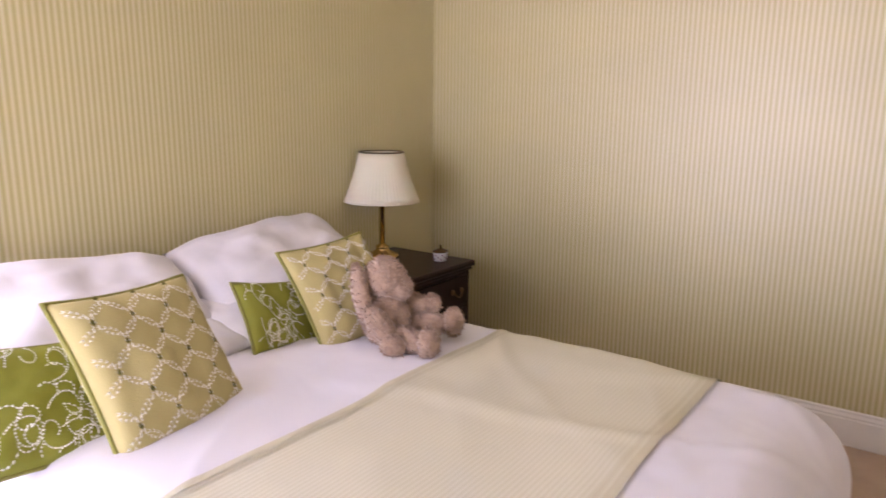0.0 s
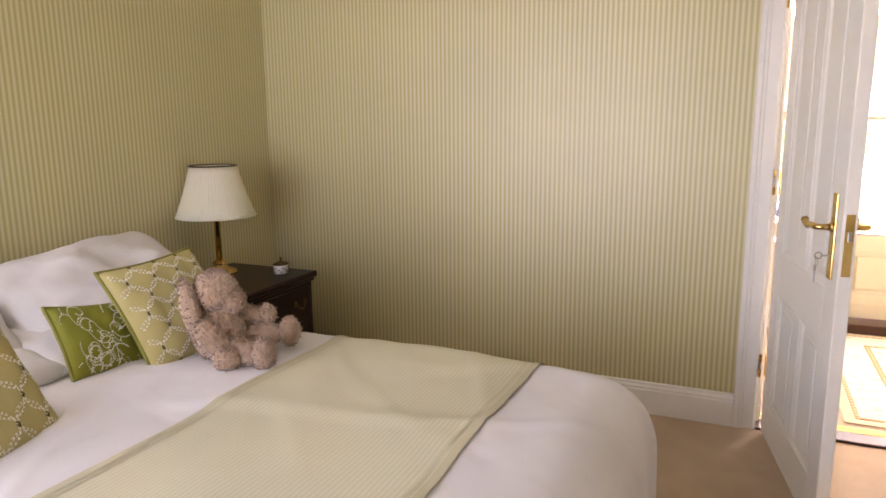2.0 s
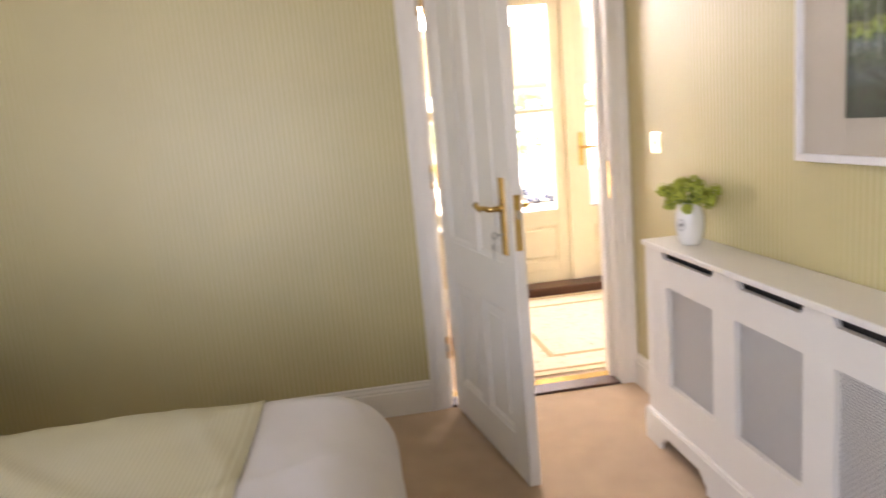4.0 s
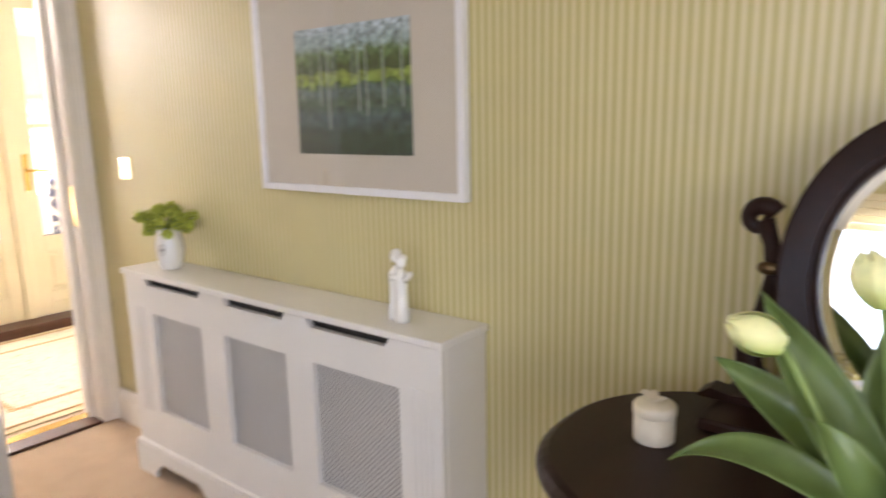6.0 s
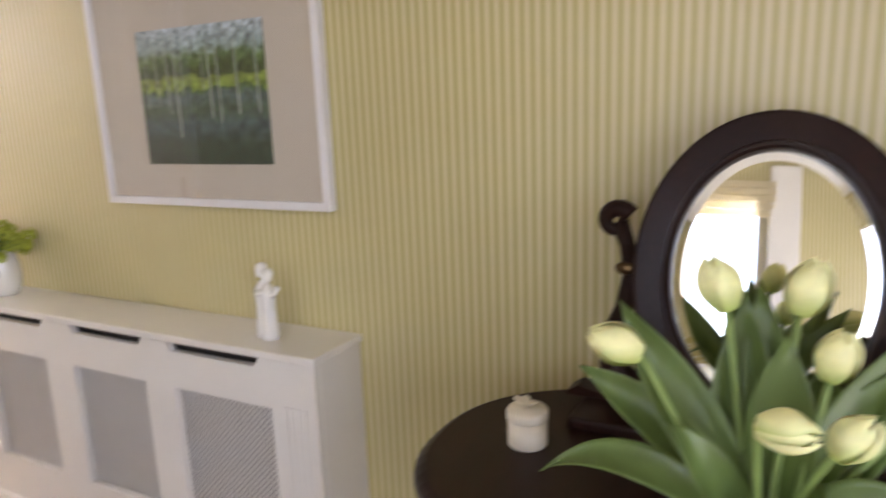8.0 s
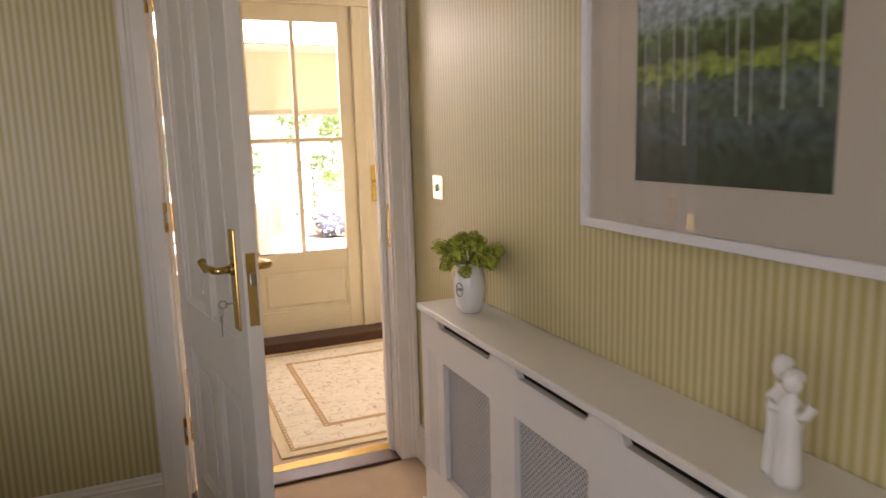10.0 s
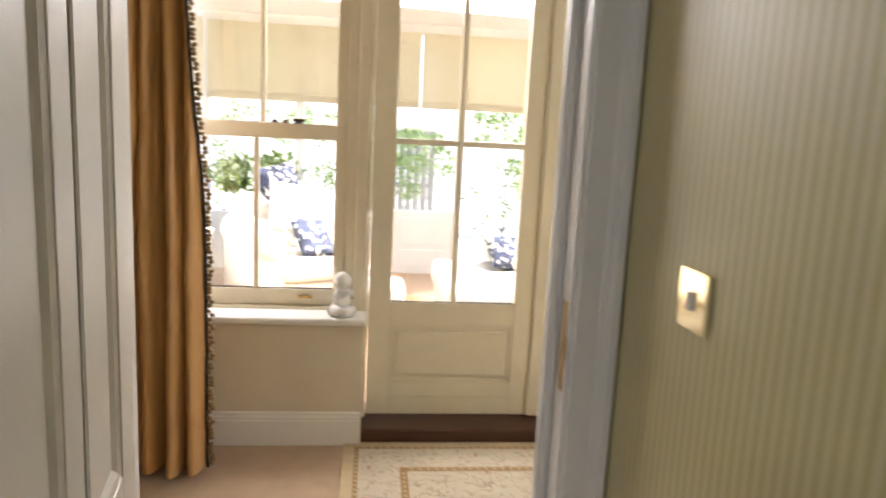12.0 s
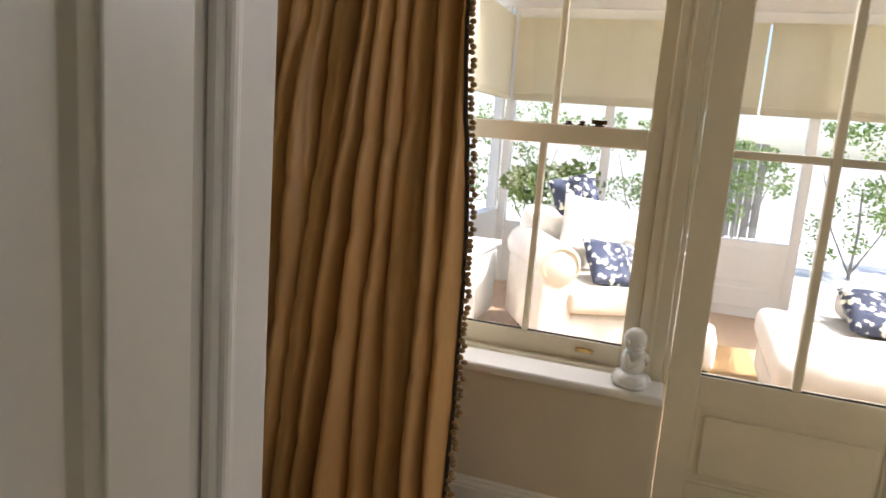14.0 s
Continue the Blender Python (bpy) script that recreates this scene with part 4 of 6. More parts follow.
bm.faces.new(rings[0][::-1]); bm.faces.new(rings[-1])
part("top", bm, DARKWOOD, dt, "polished top with a rounded moulded edge")
part("apron", prism(B(), kidney(1.0, 72, 0.035), 0.58, 0.742, "xy"), DARKWOOD, dt)
part("apron_bead", prism(B(), kidney(1.0, 72, 0.026), 0.575, 0.590, "xy"), DARKWOOD, dt)
for lx, ly in ((2.74, -2.60), (2.74, -3.26), (3.2, -2.60), (3.2, -3.26)):
    part("leg", lathe(B(), [(0.016, 0), (0.020, 0.01), (0.018, 0.04), (0.030, 0.30), (0.036, 0.45), (0.024, 0.47), (0.034, 0.49), (0.034, 0.58)], 20, (lx, ly, 0)), DARKWOOD, dt, smooth=True)
for ky in (-3.08, -2.78):
    part("knob", ellipsoid(B(), (2.652, ky, 0.66), (0.014, 0.014, 0.014), 14, 8), BRONZE, dt)

# ---- dressing mirror on its stand ----
ms = thing("dressing_mirror", "oval swing mirror in a wide dark mahogany frame on scrolled supports", "mirror", at=(0, 0, 0))
MX, MY, MZ = 3.165, -2.943, 1.043
bm = B()
box(bm, 3.06, MY - 0.30, TZ, 3.27, MY + 0.30, TZ + 0.022, 0.006)
part("stand_base", bm, DARKWOOD, ms)
bm = B()
poly = [(MY - 0.33, TZ + 0.022)]
for i in range(33):
    q = -1 + 2 * i / 32
    poly.append((MY + 0.33 * q, TZ + 0.024 + 0.075 * (1 - abs(q) ** 1.4) * (0.75 + 0.25 * math.cos(q * 12)) + 0.012 * math.exp(-((abs(q) - 0.93) / 0.06) ** 2)))
poly.append((MY + 0.33, TZ + 0.022))
part("crest_rail", prism(B(), poly, 3.155, 3.20, "yz"), DARKWOOD, ms, "serpentine carved rail")
for s_ in (-1, 1):
    y = MY + s_ * 0.238
    pts = [(3.18, y - s_ * 0.04, TZ + 0.03), (3.18, y + s_ * 0.012, TZ + 0.075), (3.18, y + s_ * 0.018, TZ + 0.125), (3.18, y - s_ * 0.006, TZ + 0.19), (3.18, y - s_ * 0.016, TZ + 0.25), (3.18, y - s_ * 0.010, TZ + 0.305), (3.18, y + s_ * 0.004, TZ + 0.345)]
    sup = part("support", tube(B(), pts, [0.030, 0.026, 0.022, 0.017, 0.014, 0.0135, 0.016], 14), DARKWOOD, ms, "carved scroll support", smooth=True)
    sc_pts = [(3.18, y + s_ * 0.010 + s_ * (0.024 - 0.0013 * k) * math.sin(k * 0.36), TZ + 0.345 + (0.024 - 0.0013 * k) * math.cos(k * 0.36)) for k in range(-3, 16)]
    part("scroll", tube(B(), sc_pts, [0.017 - 0.0005 * k for k in range(19)], 12), DARKWOOD, sup, smooth=True)
    part("pivot", ellipsoid(B(), (3.17, MY + s_ * 0.228, MZ), (0.012, 0.02, 0.012), 12, 8), BRONZE, ms)
MT = -13
fm = pose(MX, MY, MZ, MT, 0, -86)
OW, OH, FW_ = 0.210, 0.264, 0.062
def oval_frame(u, v):
    a = 2 * math.pi * u
    prof = [(0.0, 0.0), (0.0, 0.022), (0.002, 0.0238), (0.006, 0.0243), (0.020, 0.0245), (0.034, 0.0245), (0.046, 0.0243), (0.048, 0.019), (0.053, 0.018), (0.058, 0.013), (FW_, 0.0)]
    k = v * (len(prof) - 1)
    i = min(int(round(k)), len(prof) - 1)
    d, h = prof[i]
    return ((OW - d) * math.cos(a), -h, (OH - d) * math.sin(a))
bm = B()
grid(bm, oval_frame, 96, 10, close_u=True)
fo = part("frame", bm, DARKWOOD, ms)
fo.matrix_basis = fm
bk = part("backboard", prism(B(), [((OW - 0.006) * math.cos(a / 64 * 6.2832), (OH - 0.006) * math.sin(a / 64 * 6.2832)) for a in range(64)], 0.001, 0.012, "xz"), DARKWOOD, ms)
bk.matrix_basis = fm
MIRROR = bpy.data.materials.new("silvered_mirror")
MIRROR.use_nodes = True
mb_ = MIRROR.node_tree.nodes["Principled BSDF"]
mb_.inputs["Base Color"].default_value, mb_.inputs["Metallic"].default_value, mb_.inputs["Roughness"].default_value = (0.93, 0.94, 0.92, 1), 1.0, 0.01
bm = B()
gw, gh = OW - FW_ + 0.002, OH - FW_ + 0.002
cv = [bm.verts.new((k * math.cos(a / 80 * 6.28319), yy, kh * math.sin(a / 80 * 6.28319))) for k, kh, yy in ((gw, gh, -0.003), (gw - 0.017, gh - 0.017, -0.006)) for a in range(80)]
for i in range(80):
    bm.faces.new((cv[i], cv[(i + 1) % 80], cv[80 + (i + 1) % 80], cv[80 + i]))
bm.faces.new(cv[80:])
gl = part("mirror_glass", bm, MIRROR, ms, "bevelled mirror glass")
gl.matrix_basis = fm

# ---- on the dressing table ----
IVORY = mat("ivory_ceramic", (0.66, 0.60, 0.49), 0.4, var=0.05, bump=0.1, bscale=80)
jar = thing("lidded_jar", "ivory ceramic trinket jar with a butterfly on its lid", "jar", at=(2.985, -2.60, TZ))
part("body", lathe(B(), [(0.030, 0), (0.0325, 0.003), (0.033, 0.045), (0.030, 0.045)], 36), IVORY, jar, smooth=True)
lid = part("lid", lathe(B(), [(0.0335, 0.046), (0.0345, 0.048), (0.0345, 0.060), (0.032, 0.064), (0.0, 0.066)], 36), IVORY, jar, smooth=True)
for s_ in (-1, 1):
    bm = B()
    w = [(0, 0), (0.008, 0.012), (0.020, 0.016), (0.024, 0.008), (0.016, -0.002), (0.020, -0.010), (0.010, -0.014), (0.002, -0.006)]
    prism(bm, w, 0, 0.002, "xy")
    part("butterfly_wing", bm, IVORY, lid).matrix_basis = pose(0, 0, 0.068, 0, -32 if s_ > 0 else 212, 60)
part("butterfly_body", ellipsoid(B(), (0, 0, 0.070), (0.003, 0.012, 0.003), 10, 6), IVORY, lid)

PETAL = mat("pale_green_tulip", (0.74, 0.71, 0.42), 0.55, var=0.12, scale=25, bump=0.15, bscale=120)
pt = PETAL.node_tree
pco = pt.nodes.new("ShaderNodeTexCoord")
psep = pt.nodes.new("ShaderNodeSeparateXYZ")
pt.links.new(pco.outputs["Generated"], psep.inputs[0])
pramp = pt.nodes.new("ShaderNodeValToRGB")
pramp.color_ramp.elements[0].position, pramp.color_ramp.elements[0].color = 0.0, (0.42, 0.52, 0.12, 1)
pramp.color_ramp.elements[1].position, pramp.color_ramp.elements[1].color = 0.55, (0.87, 0.86, 0.44, 1)
pt.links.new(psep.outputs[2], pramp.inputs[0])
pt.links.new(pramp.outputs[0], pt.nodes["Principled BSDF"].inputs["Base Color"].links[0].from_node.inputs[0])
pt.nodes["Principled BSDF"].inputs["Subsurface Weight"].default_value = 0.1
TLEAF = mat("tulip_leaf", (0.11, 0.17, 0.042), 0.38, var=0.25, scale=14, bump=0.2, bscale=60, stretch=(1, 1, 0.2))
VX, VY = 2.745, -2.965
tv = thing("white_vase", "white glazed vase holding tulips on the dressing table", "vase", at=(VX, VY, TZ))
part("body", lathe(B(), [(0.034, 0), (0.038, 0.004), (0.045, 0.05), (0.045, 0.085), (0.040, 0.105), (0.044, 0.118), (0.041, 0.118), (0.036, 0.105), (0.036, 0.03)], 36), CHINA, tv, smooth=True)


def tulip(head, size, lean, seed):
    """A tulip from the vase's mouth to its bloom at head; lean tips the bloom."""
    rnd = random.Random(seed)
    e = thing("tulip", "pale green-white tulip with a half-closed bloom in the vase", "tulip", at=(VX, VY, TZ), group="tulips in the vase")
    h = Vector(head) - Vector((VX, VY, TZ))
    d = Vector(lean).normalized()
    foot = Vector((rnd.uniform(-0.015, 0.015), rnd.uniform(-0.015, 0.015), 0.03))
    base = h - d * size * 0.5
    mid = foot.lerp(base, 0.5) + Vector((0, 0, 0.02))
    pts = [(foot * (1 - q) ** 2 + mid * 2 * q * (1 - q) + base * q * q) for q in [i / 10 for i in range(11)]]
    part("stem", tube(B(), pts, 0.0042, 8), STEM_L, e, smooth=True)
    q = d.to_track_quat("Z", "Y").to_matrix()
    bl = None
    for k in range(6):
        a = k * math.pi / 3 + (seed % 5) * 0.3
        inner = k % 2
        bm = B()
        R = size * (0.31 if not inner else 0.27)
        def pet(u, v):
            s_ = (u - 0.5) * 2
            prof = math.sin(math.pi * (0.11 + 0.868 * v ** 1.08)) ** 0.68
            w = 0.86 * (1 - 0.80 * max(0.0, (v - 0.55) / 0.45) ** 2.4)
            ang = a + s_ * w
            rr = R * 1.16 * prof + (0.0 if inner else 0.0012) + 0.0012 * s_ * s_ * (1 - v) + 0.0012 * v ** 4 * rnd_k[k]
            z = size * (v * (1.0 - 0.10 * s_ * s_ * v) - 0.02 * inner)
            return base + q @ Vector((rr * math.cos(ang), rr * math.sin(ang), z))
        rnd_k = [rnd.uniform(-0.5, 2.0) for _ in range(6)]
        grid(bm, pet, 8, 10)
        p_ = part("petal", bm, PETAL, e, smooth=True)
    return e


STEM_L = mat("pale_tulip_stem", (0.22, 0.32, 0.09), 0.5, var=0.15, bump=0.05)
TULIPS = (((2.735, -2.80, 1.062), 0.068, (-0.2, 0.85, 0.35)), ((2.80, -2.900, 1.125), 0.070, (-0.1, 0.35, 1)), ((2.80, -2.99, 1.128), 0.068, (0.0, -0.25, 1)),
          ((2.77, -3.02, 1.066), 0.062, (-0.1, -0.2, 1)), ((2.665, -2.98, 1.022), 0.060, (-0.12, -0.95, 0.08)), ((2.685, -3.035, 1.018), 0.058, (-0.05, -0.55, 0.75)),
          ((2.80, -3.135, 1.050), 0.064, (0, -0.9, 0.25)), ((2.78, -3.135, 1.018), 0.060, (-0.1, -0.9, -0.05)))
for i, (h_, s_, l_) in enumerate(TULIPS):
    tulip(h_, s_ * 0.93, l_, i + 1)


def tulip_leaf(tip, width, bend, seed):
    """A broad strap leaf from the vase to its tip."""
    e = thing("tulip_leaf", "broad grey-green tulip leaf arching out of the vase", "leaf", at=(VX, VY, TZ), group="leaves in the vase")
    t = Vector(tip) - Vector((VX, VY, TZ))
    r0 = Vector((t.x * 0.08, t.y * 0.08, 0.09))
    mid = r0.lerp(t, 0.5) + Vector(bend)
    side = (t - r0).cross(Vector((-0.7, 0.1, 0.75))).normalized()
    def f(u, v):
        p = r0 * (1 - v) ** 2 + mid * 2 * v * (1 - v) + t * v * v
        w = 1.42 * width * (0.34 + 0.66 * math.sin(math.pi * v ** 0.82)) * (1 - v ** 7)
        s_ = (u - 0.5) * 2
        n = side.cross((t - r0).normalized())
        return p + side * s_ * w + n * (-0.45 * w * (1 - s_ * s_)) + n * 0.007 * math.sin(5 * v + seed + s_) + side * 0.012 * math.sin(2.6 * v + seed * 1.7) * v
    bm = B()
    grid(bm, f, 8, 18)
    ob = part("blade", bm, TLEAF, e, smooth=True)
    so = ob.modifiers.new("thick", "SOLIDIFY")
    so.thickness = 0.0012


for i, (tp, w, b) in enumerate((((2.73, -2.712, 0.882), 0.017, (0, 0.03, 0.085)), ((2.80, -2.80, 1.10), 0.024, (0, 0.01, 0.0)), ((2.80, -2.745, 1.005), 0.020, (0.02, 0.0, 0.05)), ((2.83, -2.915, 1.105), 0.027, (0.0, 0.01, 0)), ((2.84, -2.94, 1.12), 0.022, (0, 0, 0)),
                                ((2.77, -2.985, 1.08), 0.027, (0, 0, 0)), ((2.82, -3.12, 1.075), 0.026, (0, 0.01, -0.02)), ((2.83, -3.09, 1.105), 0.018, (0, 0, 0)), ((2.72, -3.11, 0.915), 0.020, (-0.02, -0.02, 0.09)), ((2.64, -2.93, 0.90), 0.022, (-0.03, 0.01, 0.06)), ((2.66, -3.02, 0.93), 0.022, (-0.01, -0.01, 0.06)), ((2.70, -2.86, 0.985), 0.016, (-0.02, 0.01, 0.03)), ((2.86, -3.03, 1.03), 0.024, (0, 0, 0)))):
    tulip_leaf(tp, w, b, i)

# painted bauble on a thread
BAUB = mat("black_white_filigree", (0.5, 0.5, 0.48), 0.3, var=0.1, bump=0)
vo = BAUB.node_tree
vr = vo.nodes.new("ShaderNodeTexVoronoi")
vr.feature = "DISTANCE_TO_EDGE"
vr.inputs["Scale"].default_value = 130
vco = vo.nodes.new("ShaderNodeTexCoord")
vo.links.new(vco.outputs["Object"], vr.inputs["Vector"])
vrr = vo.nodes.new("ShaderNodeValToRGB")
vrr.color_ramp.elements[0].position, vrr.color_ramp.elements[0].color = 0.08, (0.01, 0.01, 0.01, 1)
vrr.color_ramp.elements[1].position, vrr.color_ramp.elements[1].color = 0.16, (0.75, 0.73, 0.68, 1)
vo.links.new(vr.outputs["Distance"], vrr.inputs[0])
vo.links.new(vrr.outputs[0], vo.nodes["Principled BSDF"].inputs["Base Color"])
RED = mat("red_flower_enamel", (0.45, 0.02, 0.05), 0.3, var=0.2, bump=0)
TEAL = mat("teal_leaf_enamel", (0.02, 0.16, 0.12), 0.3, var=0.2, bump=0)
GOLDT = mat("gold_thread", (0.5, 0.33, 0.1), 0.4, 0.6, var=0.1, bump=0)
ba = thing("bauble", "painted papier-mache bauble with red flowers on a gold thread", "bauble", at=(2.95, -3.14, 0.85))
part("ball", ellipsoid(B(), (0, 0, 0), (0.038, 0.038, 0.038), 32, 20), BAUB, ba, smooth=True)
part("thread", tube(B(), [(0, 0, 0.037), (0.004, 0.004, 0.06), (0.0, 0.0, 0.085), (0.02, -0.006, 0.11)], 0.0008, 6), GOLDT, ba, "gold thread")
for (dy, dz), mt_, r_ in (((0.012, 0.006), RED, 0.009), ((-0.018, 0.010), RED, 0.007), ((0.0, 0.020), TEAL, 0.006), ((0.022, -0.008), TEAL, 0.006), ((-0.006, -0.008), TEAL, 0.006), ((0.004, -0.020), RED, 0.007)):
    dx = -math.sqrt(0.038 ** 2 - dy * dy - dz * dz)
    part("painted_flower", ellipsoid(B(), (dx, dy, dz), (0.002, r_, r_), 10, 6), mt_, ba)
hk = thing("bauble_stand", "dark carved ornament stand beside the mirror", "ornament stand", at=(2.99, -3.15, TZ))
part("post", lathe(B(), [(0.045, 0), (0.04, 0.012), (0.016, 0.03), (0.010, 0.10), (0.008, 0.19), (0.0, 0.2)], 20, (0.03, -0.004, 0)), DARKWOOD, hk, smooth=True)
part("hook", tube(B(), [(0.03, -0.004, 0.18), (0.01, 0.0, 0.19), (-0.02, 0.004, 0.185)], 0.004, 8), DARKWOOD, hk)

# ---- bedroom windows (behind the walk, met in mirror and glass) ----
def casement(name, x0, x1, z0, z1, at, turn, label, n=2):
    """A painted window set in an opening; local x along the wall, y into the wall."""
    e = thing(name, label, "window", at=at, turn=turn, kind="structure")
    f = 0.05
    for a0, a1, b0, b1 in ((x0, x0 + f, z0, z1), (x1 - f, x1, z0, z1), (x0 + f, x1 - f, z0, z0 + f), (x0 + f, x1 - f, z1 - f, z1)):
        part("window_frame", box(B(), a0, 0.10, b0, a1, 0.17, b1, 0.004), WHITE, e)
    w = (x1 - x0 - 2 * f) / n
    for k in range(1, n):
        part("mullion", box(B(), x0 + f + k * w - 0.02, 0.11, z0 + f, x0 + f + k * w + 0.02, 0.16, z1 - f, 0.004), WHITE, e)
    for k in range(n):
        g = part("pane", box(B(), x0 + f + k * w, 0.130, z0 + f, x0 + f + (k + 1) * w, 0.134, z1 - f), GLASS, e)
        g.visible_shadow = False
    part("window_sill", box(B(), x0 - 0.04, -0.05, z0 - 0.03, x1 + 0.04, 0.10, z0 + 0.002, 0.006), WHITE, e)
    return e


e1 = casement("window_1", -SX1, -SX0, 0.10, 2.05, (0, YS, 0), (0, 0, 180), "white painted glazed garden window reaching down to the floor", 3)
e2 = casement("window_2", WY0, WY1, WZ0, WZ1, (XW, 0, 0), (0, 0, 90), "white painted window beside the bed", 2)
BLIND = mat("cream_blind_linen", (0.72, 0.67, 0.53), 0.85, var=0.04, bump=0.3, bscale=300)
bt = BLIND.node_tree
btr, bmx = bt.nodes.new("ShaderNodeBsdfTranslucent"), bt.nodes.new("ShaderNodeMixShader")
btr.inputs["Color"].default_value, bmx.inputs[0].default_value = (0.80, 0.72, 0.52, 1), 0.55
bt.links.new(bt.nodes["Principled BSDF"].outputs[0], bmx.inputs[1])
bt.links.new(btr.outputs[0], bmx.inputs[2])
bt.links.new(bmx.outputs[0], [n for n in bt.nodes if n.type == "OUTPUT_MATERIAL"][0].inputs[0])
part("architrave", box(B(), WY0 - 0.17, -0.028, WZ0 - 0.02, WY0, 0.0, WZ1 + 0.1, 0.006), WHITE, e2)
part("architrave", box(B(), WY1, -0.028, WZ0 - 0.02, WY1 + 0.09, 0.0, WZ1 + 0.1, 0.006), WHITE, e2)
wb = thing("roman_blind", "cream pleated roman blind gathered at the window head", "blind", at=(0, 0, 0))
for k in range(5):
    part("pleat", box(B(), XW + 0.002 + 0.004 * (k % 2), WY0 - 0.03, WZ1 - 0.05 - k * 0.045, XW + 0.04 - 0.004 * k, WY1 + 0.03, WZ1 - 0.008 - k * 0.045, 0.006), BLIND, wb)

# unseen window, added round the hall's fill lamp
e4 = casement("added_hall_window", 0.20, 0.80, 0.85, 2.15, (HX1, 0, 0), (0, 0, -90), "unseen white window added at the hall's end to admit fill light", 2)
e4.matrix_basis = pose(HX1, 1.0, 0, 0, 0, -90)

# ---- glazed doors to the garden room ----
def raised_panel(parent, x0, x1, z0, z1, y, material):
    part("panel_field", box(B(), x0 + 0.03, y - 0.012, z0 + 0.03, x1 - 0.03, y, z1 - 0.03, 0.006, 2), material, parent)
    for a0, a1, b0, b1 in ((x0, x0 + 0.014, z0, z1), (x1 - 0.014, x1, z0, z1), (x0 + 0.014, x1 - 0.014, z0, z0 + 0.014), (x0 + 0.014, x1 - 0.014, z1 - 0.014, z1)):
        part("panel_bead", box(B(), a0, y - 0.008, b0, a1, y + 0.001, b1, 0.003), material, parent)


def glazed_door(name, x0, x1, label, handle):
    y0, y1, zb, zt = 1.822, 1.868, 0.068, 2.13
    st = 0.098
    e = thing(name, label, "door", kind="structure")
    part("stile", box(B(), x0, y0, zb, x0 + st, y1, zt, 0.003), CREAM, e)
    part("stile", box(B(), x1 - st, y0, zb, x1, y1, zt, 0.003), CREAM, e)
    part("bottom_rail", box(B(), x0 + st, y0 + 0.001, zb, x1 - st, y1 - 0.001, 0.225, 0.003), CREAM, e)
    part("lock_rail", box(B(), x0 + st, y0 + 0.001, 0.495, x1 - st, y1 - 0.001, 0.598, 0.003), CREAM, e)
    part("top_rail", box(B(), x0 + st, y0 + 0.001, 2.03, x1 - st, y1 - 0.001, zt, 0.003), CREAM, e)
    pn = part("panel", box(B(), x0 + st, y0 + 0.014, 0.225, x1 - st, y1 - 0.014, 0.495), CREAM, e)
    raised_panel(pn, x0 + st, x1 - st, 0.225, 0.495, y0 + 0.0145, CREAM)
    part("weather_bar", box(B(), x0 + st, y0 - 0.004, 0.150, x1 - st, y0 + 0.002, 0.156, 0.001), CREAM, e)
    xm = (x0 + x1) / 2
    gx0, gx1 = x0 + st, x1 - st
    part("glazing_bar", box(B(), xm - 0.014, y0 + 0.004, 0.598, xm + 0.014, y1 - 0.004, 2.03, 0.005), CREAM, e)
    for a, b in ((gx0, xm - 0.014), (xm + 0.014, gx1)):
        part("glazing_bar", box(B(), a, y0 + 0.005, 1.300, b, y1 - 0.005, 1.326, 0.005), CREAM, e)
        for z0, z1 in ((0.598, 1.300), (1.326, 2.03)):
            g = part("pane", box(B(), a, 1.843, z0, b, 1.847, z1), GLASS, e, "clear glass pane")
            g.visible_shadow = False
    # dark glazing gasket at the foot of the glass
    part("gasket", box(B(), gx0, y0 + 0.006, 0.598, gx1, y0 + 0.016, 0.603), DARK, e, "dark rubber gasket line")
    if handle:
        hx = x0 + 0.042
        bp = part("backplate", box(B(), hx - 0.016, y0 - 0.007, 0.90, hx + 0.016, y0 - 0.0005, 1.135, 0.003), BRASS, e, "brass backplate")
        part("lever", tube(B(), [(hx, y0 - 0.006, 1.03), (hx, y0 - 0.045, 1.03), (hx + 0.02, y0 - 0.052, 1.03), (hx + 0.115, y0 - 0.052, 1.026)], [0.009, 0.008, 0.009, 0.008], 12), BRASS, bp, smooth=True)
        part("keyhole", ellipsoid(B(), (hx, y0 - 0.007, 0.945), (0.008, 0.003, 0.012), 12, 6), BRASS, bp)
    return e


glazed_door("door_2", 2.880, 3.640, "cream painted half-glazed garden door with a raised panel", False)
glazed_door("door_3", 3.700, 4.460, "cream painted half-glazed garden door with a brass lever", True)
df = thing("garden_door_frame", "cream painted frame round the pair of glazed doors", "door frame", kind="structure")
part("jamb", box(B(), OX0, 1.802, 0, 2.878, 1.90, 2.20, 0.003), CREAM, df)
part("jamb", box(B(), 4.462, 1.802, 0, OX1, 1.90, 2.20, 0.003), CREAM, df)
part("head", box(B(), 2.878, 1.802, 2.132, 4.462, 1.90, 2.20, 0.003), CREAM, df)
part("astragal", box(B(), 3.630, 1.800, 0.07, 3.702, 1.8215, 2.13, 0.005), CREAM, df)
part("meeting_post", box(B(), 3.6405, 1.8225, 0.068, 3.6995, 1.868, 2.13), CREAM, df)
ts = thing("garden_threshold", "dark stained hardwood threshold below the glazed doors", "threshold", kind="structure")
part("step_board", box(B(), OX0 + 0.001, 1.665, 0, OX1 - 0.001, 1.90, 0.062, 0.008), THRESH, ts)

